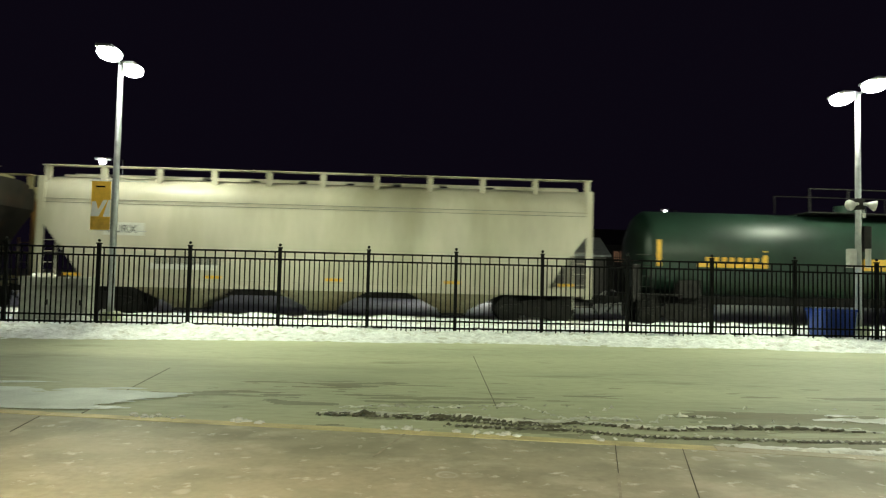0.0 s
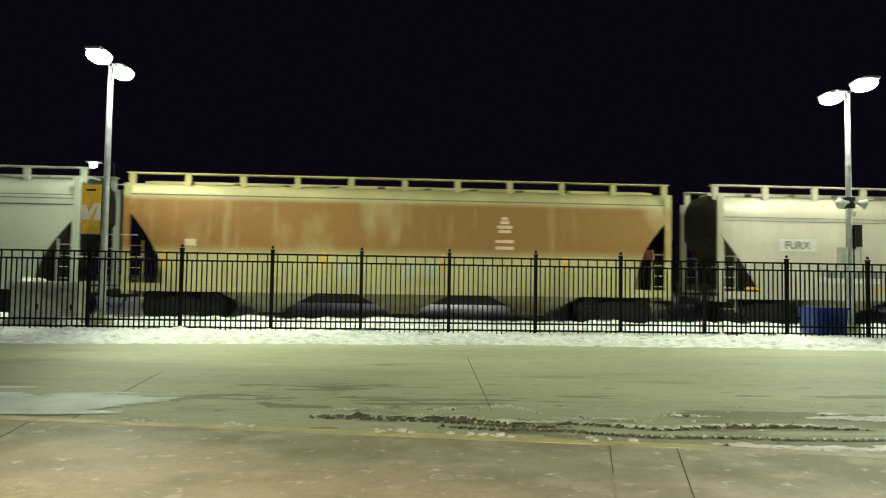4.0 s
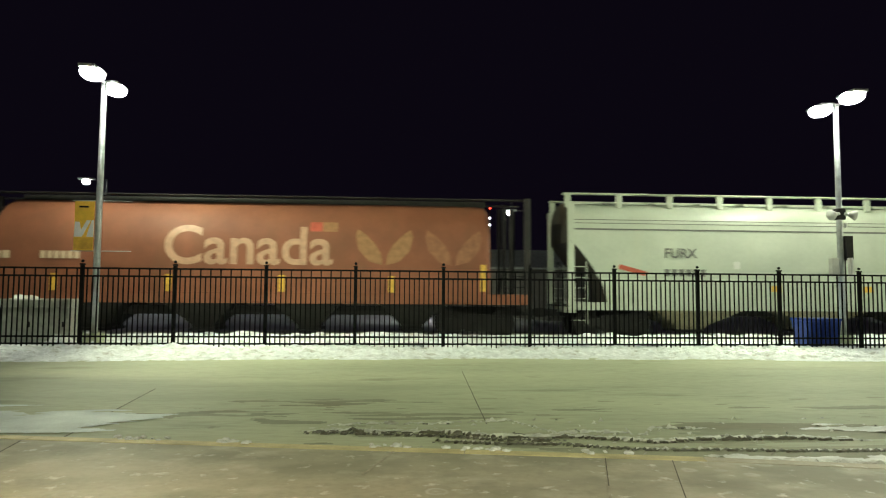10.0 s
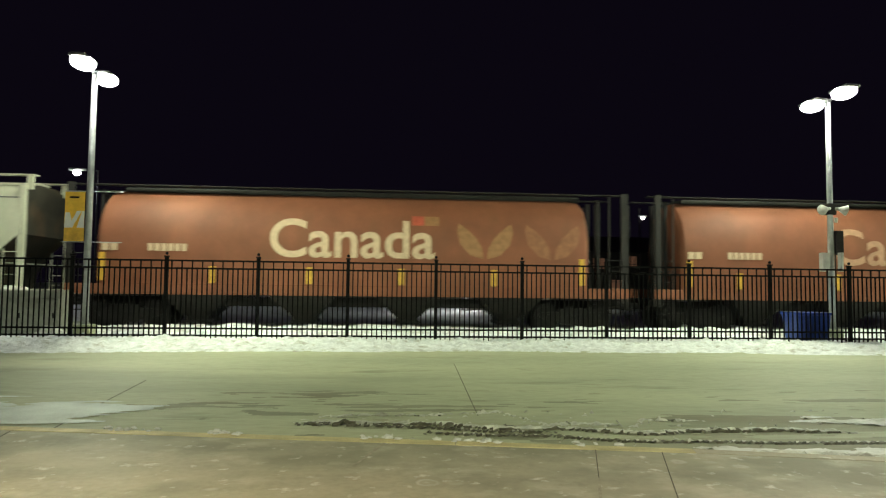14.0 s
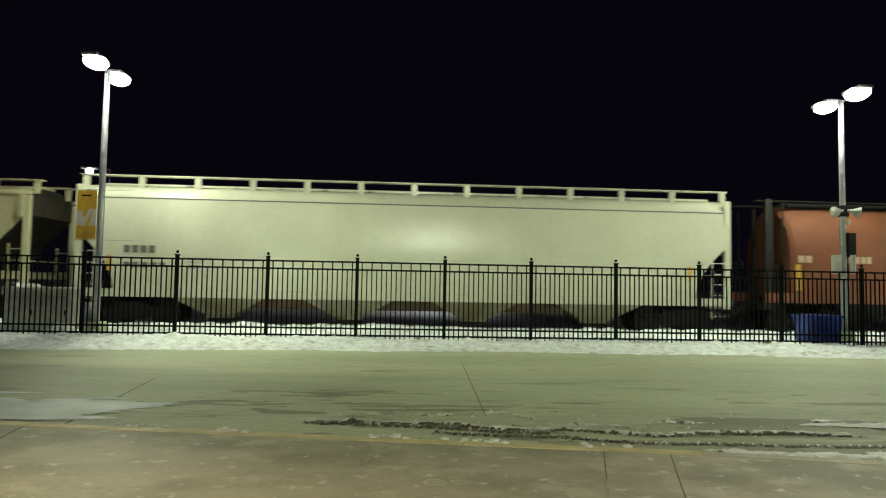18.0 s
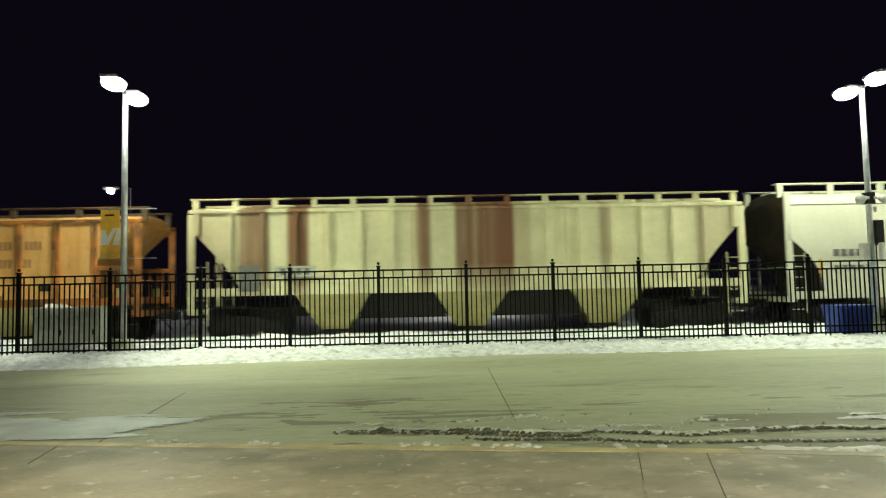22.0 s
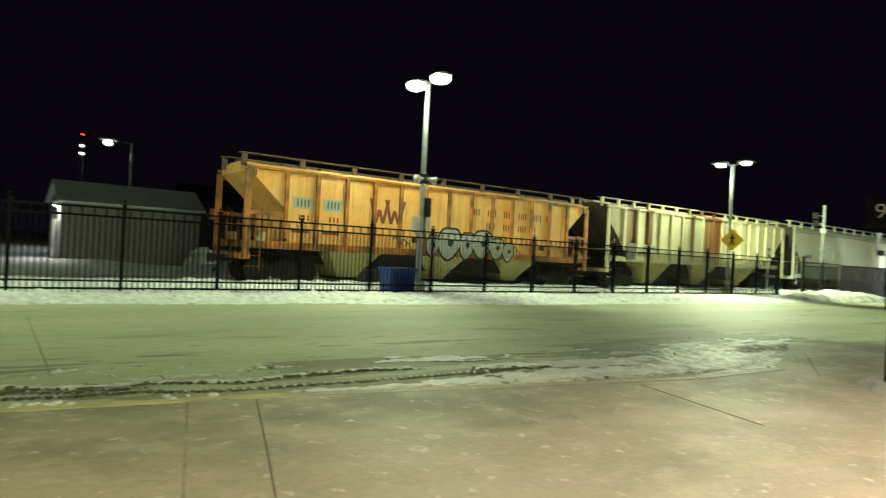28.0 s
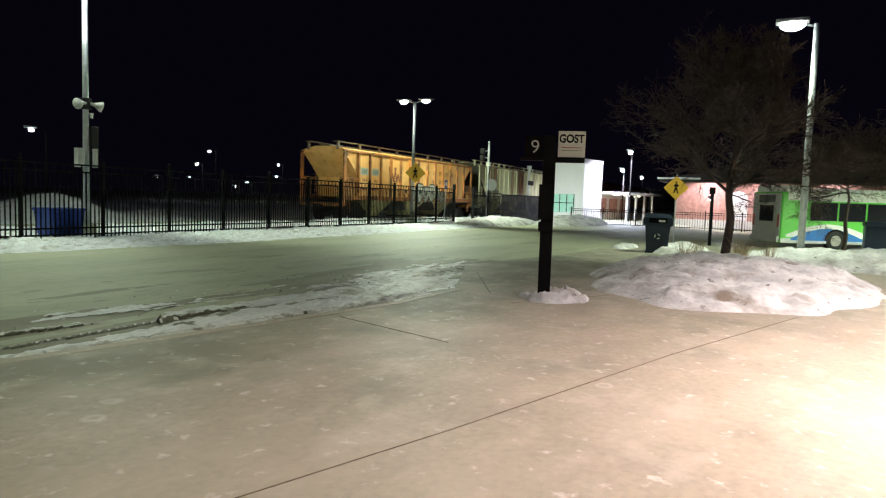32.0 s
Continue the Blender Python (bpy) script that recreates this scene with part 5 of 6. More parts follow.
# ---- distant lamps ----
def far_lamp(x, y, z, label="distant lit yard lamp on a thin pole", size=0.35, arm=1.6, side=1, glow=None, lit=0):
    p = tagged(new("yard_lamp"), label, "street lamp", "distant lamps")
    p.matrix_basis = pose(x + side * arm, y, 0)
    part("pole", tube((0, 0, -0.2), (0, 0, z + 0.1), 0.07, n=8), IRON, p)
    part("arm", tube((0, 0, z + 0.08), (-side * arm, 0, z + 0.16), 0.04, n=6), IRON, p)
    h = part("lamp_head", box(-side * arm - size, -side * arm + size, -0.2, 0.2, z + 0.06, z + 0.22, bevel=0.04), GALV, p)
    part("lens", blob(size * 0.45, size * 0.4, size * 0.34, (-side * arm, -0.1, z - size * 0.2)), glow or GLOW, h, "", True)
    if lit:
        spot("yard_light", (x, y, z - 0.3), lit, (0.85, 0.85, 1.0), 165, 0.3)


far_lamp(-26.0, 54.7, 10.3, size=0.65, lit=2600)
far_lamp(9.3, 59.4, 8.9, size=0.65, arm=1.8, lit=2600)
far_lamp(24.9, 65.6, 8.7, size=0.4, arm=1.2)
for x, y, z, s in ((30.6, 51.7, 5.75, 0.4), (74.1, 81.2, 5.7, 0.55), (61.6, 65.5, 6.6, 0.4), (76.3, 92.6, 3.7, 0.4), (94.0, 89.6, 3.5, 0.5), (92.5, 91.2, 2.6, 0.4), (90.3, 78.9, 6.5, 0.4), (105.2, 92.2, 4.9, 0.6), (66.6, 74.5, 3.3, 0.3), (60.3, 12.4, 6.2, 0.45), (68.0, 14.6, 5.0, 0.5), (88.0, 16.2, 5.1, 0.5)):
    far_lamp(x, y, z, size=s, arm=1.2, lit=9000 if x in (60.3, 68.0) else 0)

mast = tagged(new("signal_mast"), "tall railway mast with small red and white lamps beyond the shed", "mast")
mast.matrix_basis = pose(7.5, 59.6, 0)
part("pole", tube((0, 0, 0), (0, 0, 9.5), 0.07, n=8), BLACK, mast)
for z, m in ((9.2, REDGLOW), (8.3, GLOW), (7.7, GLOW)):
    part("lamp", box(-0.08, 0.08, -0.2, -0.08, z - 0.05, z + 0.05), m, mast)

house = tagged(new("far_house"), "dark far house with a few warm lit windows", "house")
house.matrix_basis = pose(29.5, 90, 0)
part("wall", box(-6, 6, -4, 4, 0, 6.2), IRON, house)
part("roof", prism([(-4.6, 6.2), (4.6, 6.2), (0, 8.6)], 13, "x", -6.5), IRON, house)
for x, z in ((-2.6, 4.7), (1.8, 5.0), (-0.2, 1.8)):
    w = part("window", box(x - 0.8, x + 0.8, -4.06, -4.0, z - 0.7, z + 0.7), DIMWIN, house)
    part("window_bar", box(x - 0.04, x + 0.04, -4.09, -4.06, z - 0.7, z + 0.7), IRON, w)

# ---- crossing beyond the fence ----
cross = tagged(new("crossing_signal"), "pale railway crossing mast with signal heads and a round sign", "signal")
cross.matrix_basis = pose(45.3, 19.8, -0.1)
part("pole", tube((0, 0, 0), (0, 0, 5.9), 0.08, n=10), GALV, cross)
part("round_sign", prism([(0.45 * math.cos(t), 0.45 * math.sin(t)) for t in [i * math.tau / 24 for i in range(24)]], 0.02, "y", 0), GREYMARK, cross, "grey round sign").matrix_basis = pose(0.2, -0.2, 2.7, 0, 0, -65)
for z in (4.7, 5.2):
    part("signal_head", box(-0.42, -0.12, 0.24, 0.54, z - 0.2, z + 0.2, bevel=0.03), IRON, cross)
for z in (4.7, 5.2):
    part("bracket", tube((0, 0, z), (-0.2, 0.3, z), 0.03, n=6), GALV, cross)
part("bell", tube((0, 0, 4.1), (0, 0, 4.35), 0.2, n=14), PALE, cross)
cross_b = tagged(new("crossing_signal"), "pale railway crossing mast with lamps beyond the track", "signal")
cross_b.matrix_basis = pose(56.5, 20.5, -0.1)
part("pole", tube((0, 0, 0), (0, 0, 4.6), 0.12, n=10), PALE, cross_b)
part("bell", tube((0, 0, 4.5), (0, 0, 4.75), 0.22, n=14), PALE, cross_b)
part("signal_head", box(-0.5, 0.5, -0.3, -0.1, 3.0, 3.4, bevel=0.05), IRON, cross_b)

blue_sign = tagged(new("fence_sign"), "small blue sign with a white figure on the fence end", "sign")
blue_sign.matrix_basis = pose(35.2, 18.3, 0)
part("post", tube((0, 0, -0.1), (0, 0, 2.6), 0.03, n=6), GALV, blue_sign)
part("plate", box(-0.16, 0.16, -0.05, -0.035, 2.05, 2.55, bevel=0.004), BLUE, blue_sign)
part("plate_mark", box(-0.09, 0.09, -0.054, -0.051, 2.2, 2.42), WHITE, blue_sign)


def screen_panel(x, y, turn, h, label="brown mesh screen fence panel in the snow"):
    p = tagged(new("screen_fence"), label, "fence", "screen fence")
    p.matrix_basis = pose(x, y, -0.1, 0, 0, turn)
    part("frame", box(0, 2.4, -0.03, 0.03, h - 0.08, h), BLACK, p)
    for k in range(13):
        part("slat", box(0.2 * k, 0.2 * k + 0.13, -0.015, 0.015, 0, h - 0.081), IRON, p)
    return p


scr = screen_panel(44.6, 18.36, -8, 2.0)
for k in range(1, 3):
    copy_thing(scr, pose(44.6 + 2.4 * k * math.cos(radians(8)), 18.36 - 2.4 * k * math.sin(radians(8)), -0.1, 0, 0, -8))

# ---- bus stop ----
stop = tagged(new("bus_stop_post"), "black bus stop pillar with stand number and white route plate", "sign")
stop.matrix_basis = pose(8.68, 3.39, 0, 0, 0, -72)
part("pillar", box(-0.09, 0.09, -0.07, 0.07, -0.05, 2.36, bevel=0.01), BLACK, stop)
part("info_box", box(-0.13, 0.09, -0.11, -0.071, 1.16, 1.66, bevel=0.008), BLACK, stop, "black timetable holder")
part("small_box", box(-0.12, 0.06, -0.12, -0.071, 0.98, 1.12, bevel=0.008), BLACK, stop)
plate = part("route_plate", box(0.115, 0.5, -0.02, 0.02, 2.06, 2.43, bevel=0.005), TAN, stop, "white route plate")
part("route_bar", box(0.09, 0.5, -0.03, 0.03, 1.98, 2.05), BLACK, stop)
lettering("route_letters", "GOST", 0.16, pose(0.128, -0.0205, 2.27, 90), BLACK, plate, 0.002, 0.035).scale.x = 0.84
part("small_writing", box(0.16, 0.46, -0.024, -0.0205, 2.19, 2.20), REDDOT, plate)
part("small_writing", box(0.16, 0.46, -0.024, -0.0205, 2.15, 2.157), GREYMARK, plate)
part("number_bar", box(-0.42, -0.09, -0.03, 0.03, 2.0, 2.045), BLACK, stop)
part("number_panel", box(-0.36, -0.1, -0.01, 0.01, 2.05, 2.36), BLACK, stop)
lettering("stand_number", "9", 0.27, pose(-0.28, -0.016, 2.11, 90), TAN, stop, 0.003, -0.012)

rb = tagged(new("recycling_bin"), "dark navy recycling bin with a hood and white arrows mark", "bin")
rb.matrix_basis = pose(20.1, 3.55, 0, 0, 0, -80)
part("body", loft([[(-0.3 * k, -0.3 * k, z), (0.3 * k, -0.3 * k, z), (0.3 * k, 0.3 * k, z), (-0.3 * k, 0.3 * k, z)] for z, k in ((-0.02, 1.0), (0.5, 1.1), (0.82, 1.2))]), NAVY, rb)
hood = part("hood", loft([[(-0.42 * k, -0.36 * k, z), (0.42 * k, -0.36 * k, z), (0.42 * k, 0.36 * k, z), (-0.42 * k, 0.36 * k, z)] for z, k in ((0.822, 1.0), (1.05, 0.98), (1.16, 0.8))]), NAVY, rb, "moulded hood")
part("opening", box(-0.26, 0.26, -0.372, -0.36, 0.90, 1.05), BLACK, hood)
part("label", box(0.02, 0.2, -0.376, -0.373, 0.93, 0.99), WHITE, hood, "small white label")
for x in (-0.43, 0.39):
    part("lug", box(x, x + 0.04, -0.3, 0.3, 0.84, 1.0, bevel=0.01), NAVY, hood)
part("base_step", box(-0.34, 0.34, -0.34, 0.34, -0.04, 0.06, bevel=0.02), NAVY, rb)
for k in range(3):
    a = k * math.tau / 3
    part("arrow_mark", prism([(0.09 * math.cos(a + q), 0.5 + 0.09 * math.sin(a + q)) for q in (0.2, 1.1, 1.6)] + [(0.045 * math.cos(a + 1.1), 0.5 + 0.045 * math.sin(a + 1.1))], 0.004, "y", -0.345), WHITE, rb)

bol = tagged(new("black_post"), "slim black post with a small sign box on the pavement", "post")
bol.matrix_basis = pose(25.6, 2.5, -0.1)
part("post", tube((0, 0, 0), (0, 0, 2.0), 0.06, n=10), BLACK, bol)
part("box", box(-0.1, 0.1, -0.1, 0.1, 2.0, 2.25, bevel=0.01), BLACK, bol)
ps = tagged(new("pedestrian_sign"), "yellow diamond pedestrian sign on a thin post", "sign")
ps.matrix_basis = pose(25.4, 3.75, -0.1)
part("post", tube((0, 0, 0), (0, 0, 2.7), 0.03, n=8), GALV, ps)
pedestrian_sign(ps, -0.06, 0, 2.2, -85, 0.45)

# ---- buildings at the lane's end ----
tower = tagged(new("white_building"), "white rendered block building with a greenish lit window", "building")
tower.matrix_basis = pose(56.0, 15.3, -0.1, 0, 0, -10)
part("wall", box(0, 3.9, 0, 3.1, 0, 5.3, bevel=0.02), WHITE, tower)
part("roof", box(-0.06, 3.96, -0.06, 3.16, 5.302, 5.40), WHITE, tower)
w = part("window", box(-0.06, -0.001, 0.8, 2.9, 0.7, 2.3), TEAL, tower)
for k in range(4):
    part("window_bar", box(-0.1, -0.061, 0.8 + 0.68 * k, 0.86 + 0.68 * k, 0.7, 2.3), IRON, w)
part("window_bar", box(-0.1, -0.061, 0.8, 2.9, 1.5, 1.56), IRON, w)
canopy = tagged(new("platform_canopy"), "pale low platform canopy on posts with lit walls", "canopy")
canopy.matrix_basis = pose(63.5, 14.3, -0.1, 0, 0, -8)
part("roof", box(0, 10, -1.5, 2.5, 2.5, 2.75, bevel=0.03), PALE, canopy)
for k in range(4):
    part("post", box(0.3 + 2.6 * k, 0.5 + 2.6 * k, -1.3, -1.1, 0, 2.5), PALE, canopy)
part("wall", box(0.2, 9.8, 1.8, 2.0, 0, 2.45), PALE, canopy)
for k in range(3):
    part("panel", box(0.6 + 3.1 * k, 2.9 + 3.1 * k, 1.77, 1.799, 0.7, 2.1), BRICK, canopy, "pinkish brick panel")
for k in range(3):
    part("lamp_strip", box(1.2 + 3.1 * k, 2.2 + 3.1 * k, 0.2, 0.5, 2.42, 2.498), WARMGLOW, canopy)

station = tagged(new("brick_station"), "red brick station with arched lit windows and snow on its eaves", "building")
station.matrix_basis = pose(61.0, 0.0, -0.35)


def arch_points(y, w, z0, z1):
    r = w / 2
    return [(y - r, z0), (y + r, z0), (y + r, z1)] + [(y + r * math.cos(t), z1 + r * math.sin(t)) for t in [math.pi * i / 8 for i in range(1, 8)]] + [(y - r, z1)]


part("wall", box(0, 9, -20, 8.2, 0, 3.9), BRICK, station)
part("plinth", box(-0.12, -0.001, -20.1, 8.3, 0, 0.7), PALE, station)
for y in (7.9, 5.5, 0.9, -3.7, -8.3):
    part("pilaster", box(-0.14, -0.001, y - 0.3, y + 0.3, 0.702, 3.9, bevel=0.01), BRICK, station)
part("eave", box(-1.6, 9.6, -20.8, 9.6, 3.902, 4.1, bevel=0.03), IRON, station)
part("roof", loft([[(-1.6, -20.8, 4.102), (9.6, -20.8, 4.102), (9.6, 9.6, 4.102), (-1.6, 9.6, 4.102)], [(3.5, -15, 5.3), (4.5, -15, 5.3), (4.5, 4.5, 5.3), (3.5, 4.5, 5.3)]]), IRON, station, "dark hipped roof")
part("eave_snow", box(-1.7, 1.5, 6.2, 9.7, 4.12, 4.28, bevel=0.05), SNOW, station, "snow lying on the corner eave")
for y in (3.2, -1.4, -6.0, -10.6, -15.2):
    win = part("window", prism(arch_points(y, 1.5, 0.75, 2.5), -0.05, "x", -0.001), LITWIN if y != 3.2 else WHITE, station)
    part("window_frame", box(-0.11, -0.052, y - 0.05, y + 0.05, 0.75, 3.1), WHITE, win)
    part("window_frame", box(-0.11, -0.052, y - 0.75, y + 0.75, 1.55, 1.65), WHITE, win)
for y in (5.5, 0.9, -3.7, -8.3, -12.9):
    sc = part("wall_lamp", box(-0.3, -0.001, y - 0.12, y + 0.12, 2.5, 2.8, bevel=0.03), IRON, station)
    part("lens", box(-0.28, -0.05, y - 0.1, y + 0.1, 2.38, 2.498), WARMGLOW, sc)
for y in (5.5, 0.9, -3.7):
    spot("station_light", (59.6, y, 3.5), 1500, (1.0, 0.84, 0.86), 150, 0.15, (61.2, y, 0.3))


def short_fence(x, y, turn):
    p = tagged(new("picket_fence"), "black steel picket fence by the station", "fence", "fence by the station")
    p.matrix_basis = pose(x, y, -0.25, 0, 0, turn)
    for z in (0.15, 1.1, 1.25):
        part("rail", box(0.03, 2.4, -0.02, 0.02, z - 0.02, z + 0.02), BLACK, p)
    for i in range(1, 14):
        part("picket", box(0.175 * i - 0.012, 0.175 * i + 0.012, -0.012, 0.012, 0, 1.25), BLACK, p)
    part("post", box(-0.04, 0.04, -0.04, 0.04, 0, 1.4), BLACK, p)
    return p


sf = short_fence(50.0, 14.6, -90)
for k in range(1, 8):
    copy_thing(sf, pose(50.0 + 0.15 * k, 14.6 - 2.44 * k, -0.25, 0, 0, -87))


# ---- bus ----
def transit_bus():
    b = tagged(new("transit_bus"), "parked green and white transit bus with snow on its roof", "bus")
    b.matrix_basis = pose(35.6, 0.1, -0.52, 0, 0, -58)
    L, W, H = 11.0, 2.5, 2.95
    part("body", box(0, L, 0, W, 0.32, H - 0.12, bevel=0.09), BUSGREEN, b)
    part("roof", box(0.1, L - 0.1, 0.12, W - 0.12, H - 0.119, H, bevel=0.04), SNOW, b, "snow covered roof")
    rear = part("rear_panel", box(-0.03, -0.001, 0.06, W - 0.06, 0.4, H - 0.2, bevel=0.008), PALE, b, "pale grey rear")
    part("rear_window", box(-0.05, -0.031, 0.6, 1.8, 1.35, 2.15, bevel=0.006), BUSGLASS, rear)
    for k in range(7):
        part("louvre", box(-0.05, -0.031, 0.5, 1.9, 2.3 + 0.055 * k, 2.33 + 0.055 * k), BUSGLASS, rear)
    part("bumper", box(-0.14, -0.052, 0.05, W - 0.05, 0.36, 0.62, bevel=0.03), PALE, rear)
    part("roof_pod", box(0.02, 1.6, 0.25, W - 0.25, H - 0.1, H + 0.22, bevel=0.08), WHITE, b, "white engine hood on the roof")
    for y in (0.18, W - 0.18):
        part("tail_lamp", box(-0.05, -0.031, y - 0.07, y + 0.07, 1.1, 1.7), REDDOT, rear)
    for k in range(6):
        x = 1.5 + 1.5 * k
        part("side_window", box(x, x + 1.4, -0.02, -0.001, 1.45, 2.35, bevel=0.006), BUSGLASS, b)
    swoosh = [(0.3, 0.5)] + [(0.3 + 4.4 * i / 10, 0.62 + 0.55 * math.sin(math.pi * i / 10)) for i in range(11)] + [(4.7, 0.5)]
    part("white_swoosh", prism([(x, z + 0.12) for x, z in swoosh], -0.012, "y", -0.001), WHITE, b)
    part("blue_swoosh", prism([(x * 0.86 + 0.3, z * 0.92) for x, z in swoosh], -0.018, "y", -0.001), BUSBLUE, b)
    part("upper_panel", box(0.3, L - 0.3, -0.014, -0.001, 2.42, H - 0.14), WHITE, b, "white panel above the windows")
    part("roof_snow", box(0.2, L - 0.4, 0.02, 0.5, H - 0.115, H + 0.1, bevel=0.05), SNOW, b, "snow lying along the roof edge")
    part("skirt", box(0.02, L - 0.02, -0.016, -0.001, 0.33, 0.55), GALV, b)
    for x in (2.9, 8.9):
        t = part("tyre", tube((x, -0.03, 0.48), (x, 0.27, 0.48), 0.48, n=28), TYRE, b)
        part("rim", tube((x, -0.045, 0.48), (x, -0.031, 0.48), 0.27, n=20), STEEL, t)
        part("wheel_arch", prism([(x + 0.58 * math.cos(a), 0.48 + 0.58 * math.sin(a)) for a in [math.pi * i / 14 for i in range(15)]], -0.012, "y", -0.017), BLACK, b)
    part("door", box(9.6, 10.7, -0.03, -0.001, 0.4, 2.4), BUSGLASS, b)


transit_bus()

bin_2 = tagged(new("litter_bin"), "dark square litter bin beside the bus", "bin")
bin_2.matrix_basis = pose(31.0, -3.3, -0.35)
part("body", box(-0.4, 0.4, -0.4, 0.4, 0, 1.2, bevel=0.03), NAVY, bin_2)
part("lid", box(-0.44, 0.44, -0.44, 0.44, 1.202, 1.4, bevel=0.05), NAVY, bin_2)


# ---- trees ----
def bare_tree(x, y, z, height, spread, seed, label, fork=1.3, trunk_r=0.1, limbs_n=16, flat=0.0, levels=4, low=0.0):
    """A leader with limbs all the way up, each branching into ever finer twigs inside a rounded crown."""
    rnd = random.Random(seed)
    t = tagged(new("bare_tree"), label, "tree")
    t.matrix_basis = pose(x, y, z)
    trunk, twigs = bmesh.new(), bmesh.new()
    tube((0, 0, -0.25), (0, 0, 0.1), trunk_r * 1.5, trunk, trunk_r * 1.08, n=12)
    path = [Vector((0, 0, 0.08))]
    for k in range(1, 11):
        path.append(Vector((0.05 * math.sin(k * 1.3) + rnd.uniform(-0.03, 0.03), 0.05 * math.cos(k * 1.7) - 0.05 + rnd.uniform(-0.03, 0.03), 0.08 + (height - 0.3) * k / 10)))
    for k in range(10):
        tube(path[k], path[k + 1], max(0.012, trunk_r * 1.05 * (1 - k / 10.5) ** 0.8), trunk, max(0.009, trunk_r * 1.05 * (1 - (k + 1) / 10.5) ** 0.8), n=10)

    def grow(a, direction, length, r, level, limb):
        b, dd = a, direction
        n = 5 if level == 0 else 4 if level == 1 else 3
        for i in range(n):
            dd = (dd + Vector((rnd.uniform(-1, 1), rnd.uniform(-1, 1), rnd.uniform(-0.75, 0.95) - flat * 0.25)) * 0.22).normalized()
            c = b + dd * length / n
            r2 = max(0.0045, r * 0.8)
            tube(b, c, r, limb if level == 0 else twigs, r2, n=6 if level == 0 else 3)
            b, r = c, r2
            if level < levels:
                for _ in range(2 if level < 3 else 1):
                    side = (dd * 0.75 + Vector((rnd.uniform(-1, 1), rnd.uniform(-1, 1), rnd.uniform(-0.55, 0.75) - flat * 0.3)) * 0.8).normalized()
                    grow(b, side, length * rnd.uniform(0.34, 0.58), max(0.0045, r * 0.6), level + 1, limb)

    for k in range(limbs_n):
        f = k / (limbs_n - 1)
        h = fork + low + (height - fork - low) * 0.82 * f
        a = k * 2.399 + rnd.uniform(-0.4, 0.4)
        i = min(9, int((h - 0.08) / (height - 0.3) * 10))
        base = path[i].lerp(path[i + 1], 0.5)
        base.z = h
        reach = spread * 0.5 * (1 - 0.62 * f ** 1.6) * rnd.uniform(0.8, 1.1)
        limb = bmesh.new()
        up = 0.35 + 0.9 * f - flat * 0.3
        grow(base, Vector((math.cos(a), math.sin(a), up)).normalized(), reach, trunk_r * (0.42 - 0.2 * f), 0, limb)
        part("limb", limb, BARK, t)
    part("trunk", trunk, BARK, t)
    part("crown", twigs, BARK, t, "fine bare twigs")
    return t


bare_tree(15.9, 1.39, 0.25, 4.65, 4.3, 5, "bare multi-branched young tree in the snow mound", 1.35, 0.10, 20)
bare_tree(27.6, -1.9, -0.2, 3.7, 5.0, 9, "low wide bare ornamental tree beside the bus", 2.3, 0.08, 14, 0.5)


twig = bmesh.new()
for a, b, r in (((0, 0, 0.02), (0.5, -0.12, 0.1), 0.02), ((0.5, -0.12, 0.1), (0.95, -0.2, 0.05), 0.016), ((0.95, -0.2, 0.05), (1.35, -0.42, 0.12), 0.012), ((0.5, -0.12, 0.1), (0.75, -0.35, 0.2), 0.01), ((0.95, -0.2, 0.05), (1.2, -0.05, 0.14), 0.009)):
    tube(a, b, r, twig, r * 0.75, n=6)
tagged(obj("fallen_branch", twig, BARK, at=pose(11.47, 2.55, 0.16)), "thin dark fallen branch lying on the snow mound", "branch")


def tuft(x, y, z, h, seed, label="dry straw-coloured ornamental grass tuft in the snow"):
    rnd = random.Random(seed)
    bm = bmesh.new()
    for _ in range(60):
        a, r, l = rnd.uniform(0, math.tau), rnd.uniform(0, 0.12), rnd.uniform(0.6, 1.0) * h
        lean = rnd.uniform(0.05, 0.75)
        tube((r * math.cos(a), r * math.sin(a), -0.05), ((r + lean * l) * math.cos(a), (r + lean * l) * math.sin(a), l), 0.004, bm, 0.0015, n=3)
    g = tagged(obj("grass_tuft", bm, STRAW, at=pose(x, y, z)), label, "grass", "grass tufts")
    return g


for k, (x, y, h) in enumerate(((15.6, 2.25, 0.4), (15.7, 1.05, 0.5), (16.2, 0.5, 0.45), (16.6, 1.1, 0.4), (17.0, 2.1, 0.35))):
    tuft(x, y, 0.25, h, k)

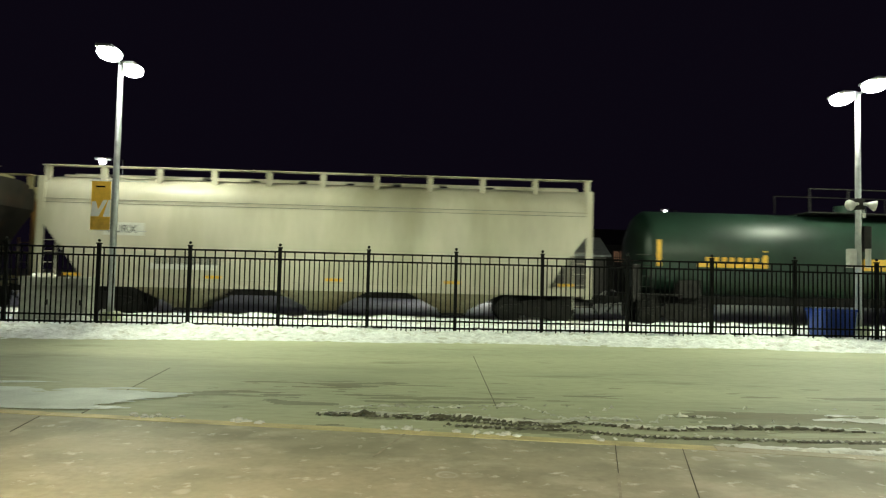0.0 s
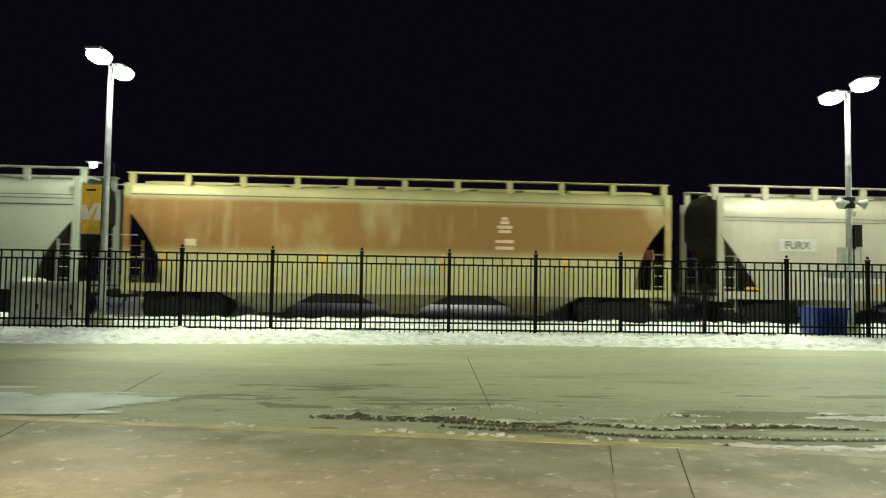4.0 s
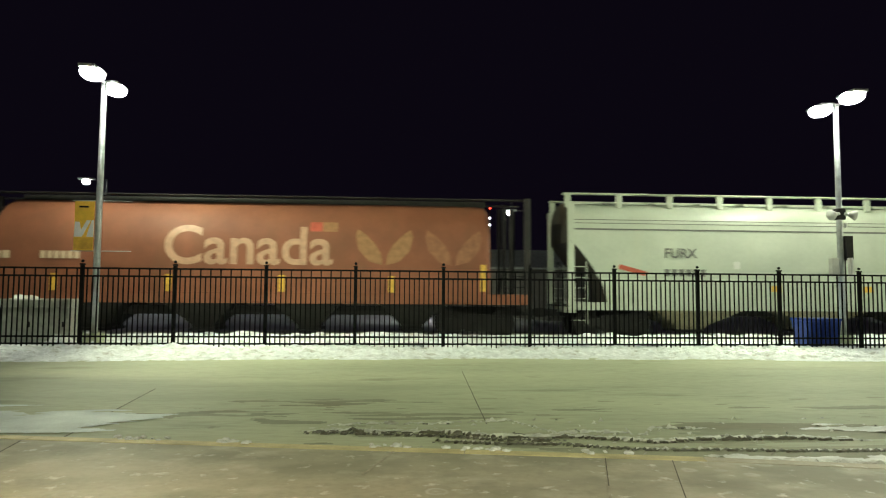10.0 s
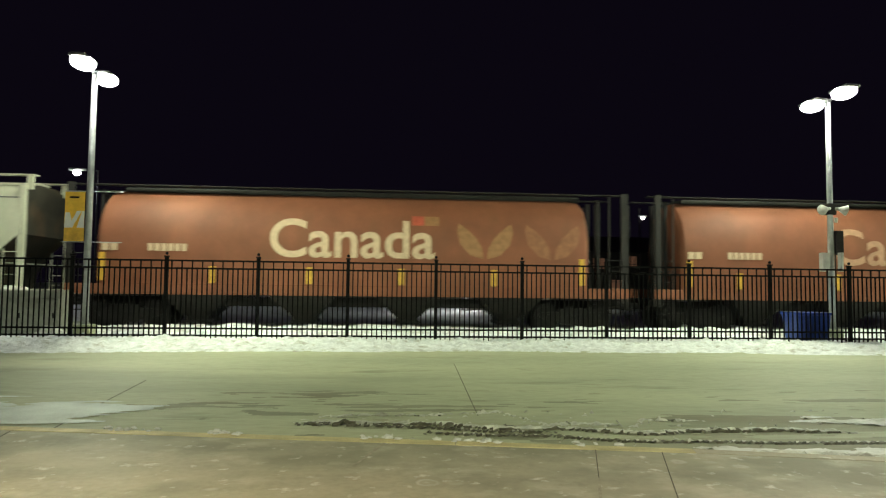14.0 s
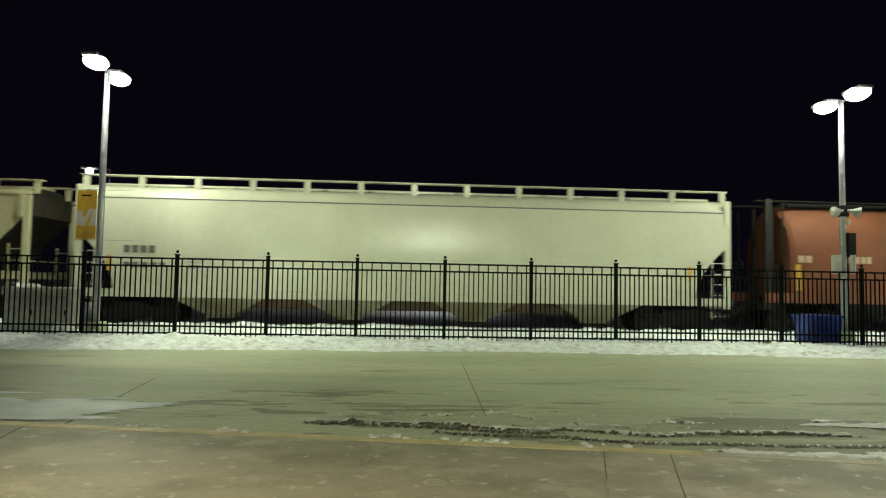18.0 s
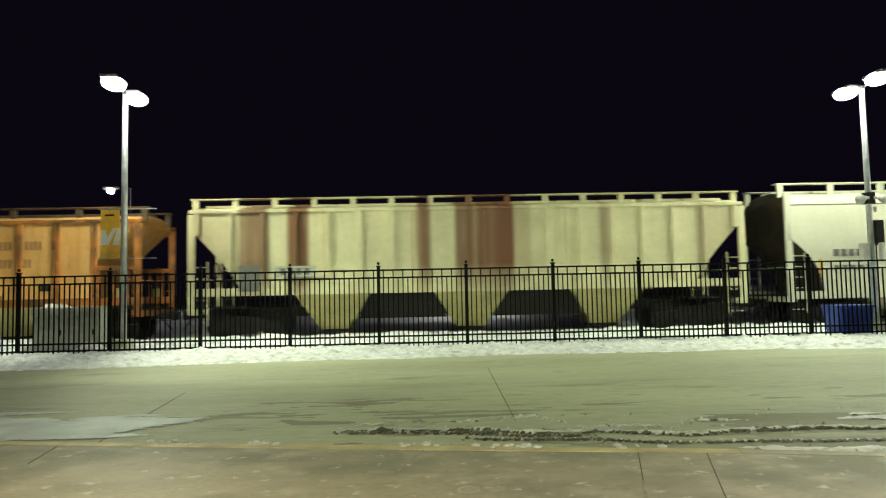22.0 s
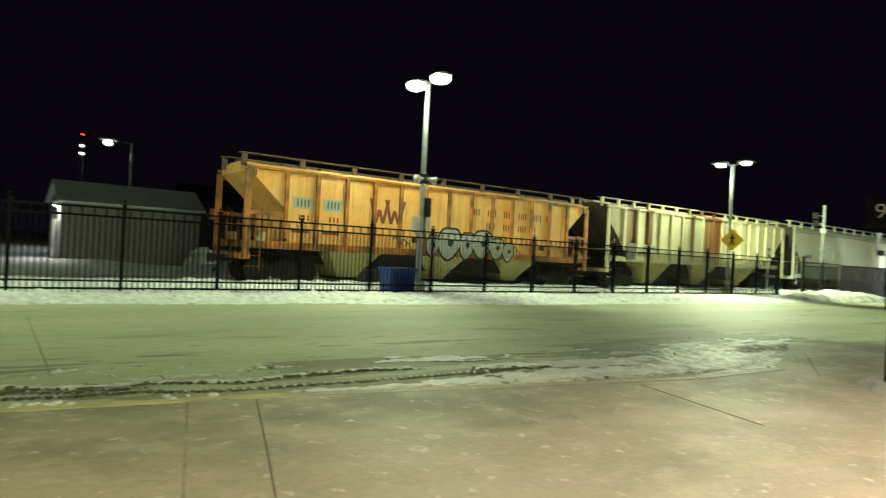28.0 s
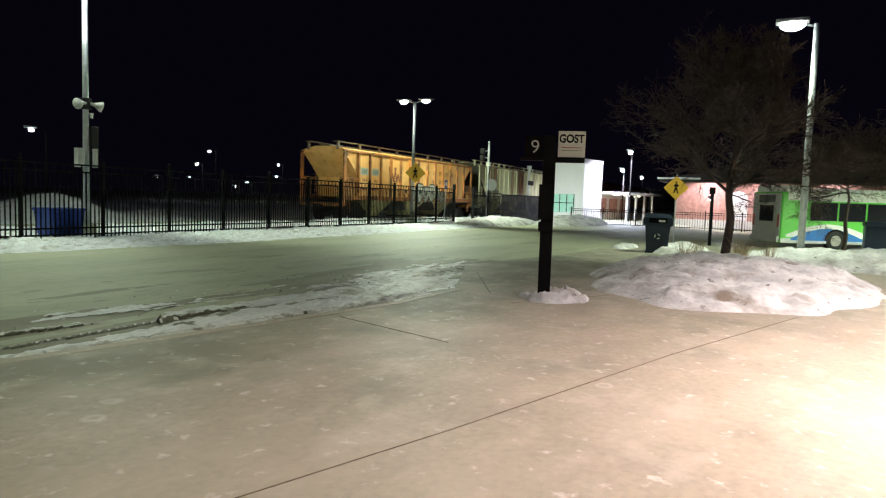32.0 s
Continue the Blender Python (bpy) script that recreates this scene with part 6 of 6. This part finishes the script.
# Unseen lamps: two for the warm light behind the walker, two added as fill.
def unseen_lamp(x, y, power, z=4.2, colour=WARM, cone=165, edge=0.35):
    p = tagged(new("unseen_lamp"), "lit globe lamp on a black post, unseen, added for its light", "street lamp", "forecourt lamps")
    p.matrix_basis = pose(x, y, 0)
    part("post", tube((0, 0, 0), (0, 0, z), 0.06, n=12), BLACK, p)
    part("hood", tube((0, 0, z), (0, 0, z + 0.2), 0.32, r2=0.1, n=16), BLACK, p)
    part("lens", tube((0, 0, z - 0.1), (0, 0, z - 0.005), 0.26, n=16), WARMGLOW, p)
    spot("unseen_light", (x, y, z - 0.15), power, colour, cone, 0.25, None, edge)


unseen_lamp(4.4, -3.0, 19000, 5.4, WARM, 140, 1.0)
unseen_lamp(-4.6, 0.4, 8500, 4.2, (1.0, 0.88, 0.54), 140, 1.0)
# Added only to brighten the snow mound and the parked bus.
unseen_lamp(10.5, -4.6, 8000, 5.0, (1.0, 0.84, 0.76), 140, 0.5)
unseen_lamp(30.0, -13.0, 40000, 5.0, COOL)

# Added floodlight with no real counterpart; it brightens the white building's face.
wash = tagged(new("fill_floodlight"), "small floodlight added to brighten the white building's face", "lamp")
wash.matrix_basis = pose(52.6, 17.8, -0.1)
part("body", box(-0.2, 0.2, -0.3, 0.3, 0, 0.3, bevel=0.03), IRON, wash)
part("lens", box(0.05, 0.19, -0.25, 0.25, 0.302, 0.33), GLOW, wash)
spot("building_fill_light", (52.6, 17.8, 0.5), 500, (0.95, 1.0, 0.95), 130, 0.2, (56, 18.2, 3.2))


# ---- movement ----
TRAIN = [(0, -137.47), (4, -114.68), (8, -91.7), (12, -68.7), (16, -45.75), (20, -22.88), (24, 0.0), (28, 23.1), (32, 45.8)]


def shift(t):
    for (a, p), (b, q) in zip(TRAIN, TRAIN[1:]):
        if t <= b:
            return p + (q - p) * (t - a) / (b - a)
    return TRAIN[-1][1]


def motions():
    for car, centre in CARS:
        walk(car, [(t, pose(centre + p, 23.55, -0.05)) for t, p in TRAIN])
    for ws, x in WHEELS:
        walk(ws, [(k / 10, pose(x, 0, 0.457, 0, math.degrees(shift(k / 10) / 0.457), 0)) for k in range(321)])


motions()
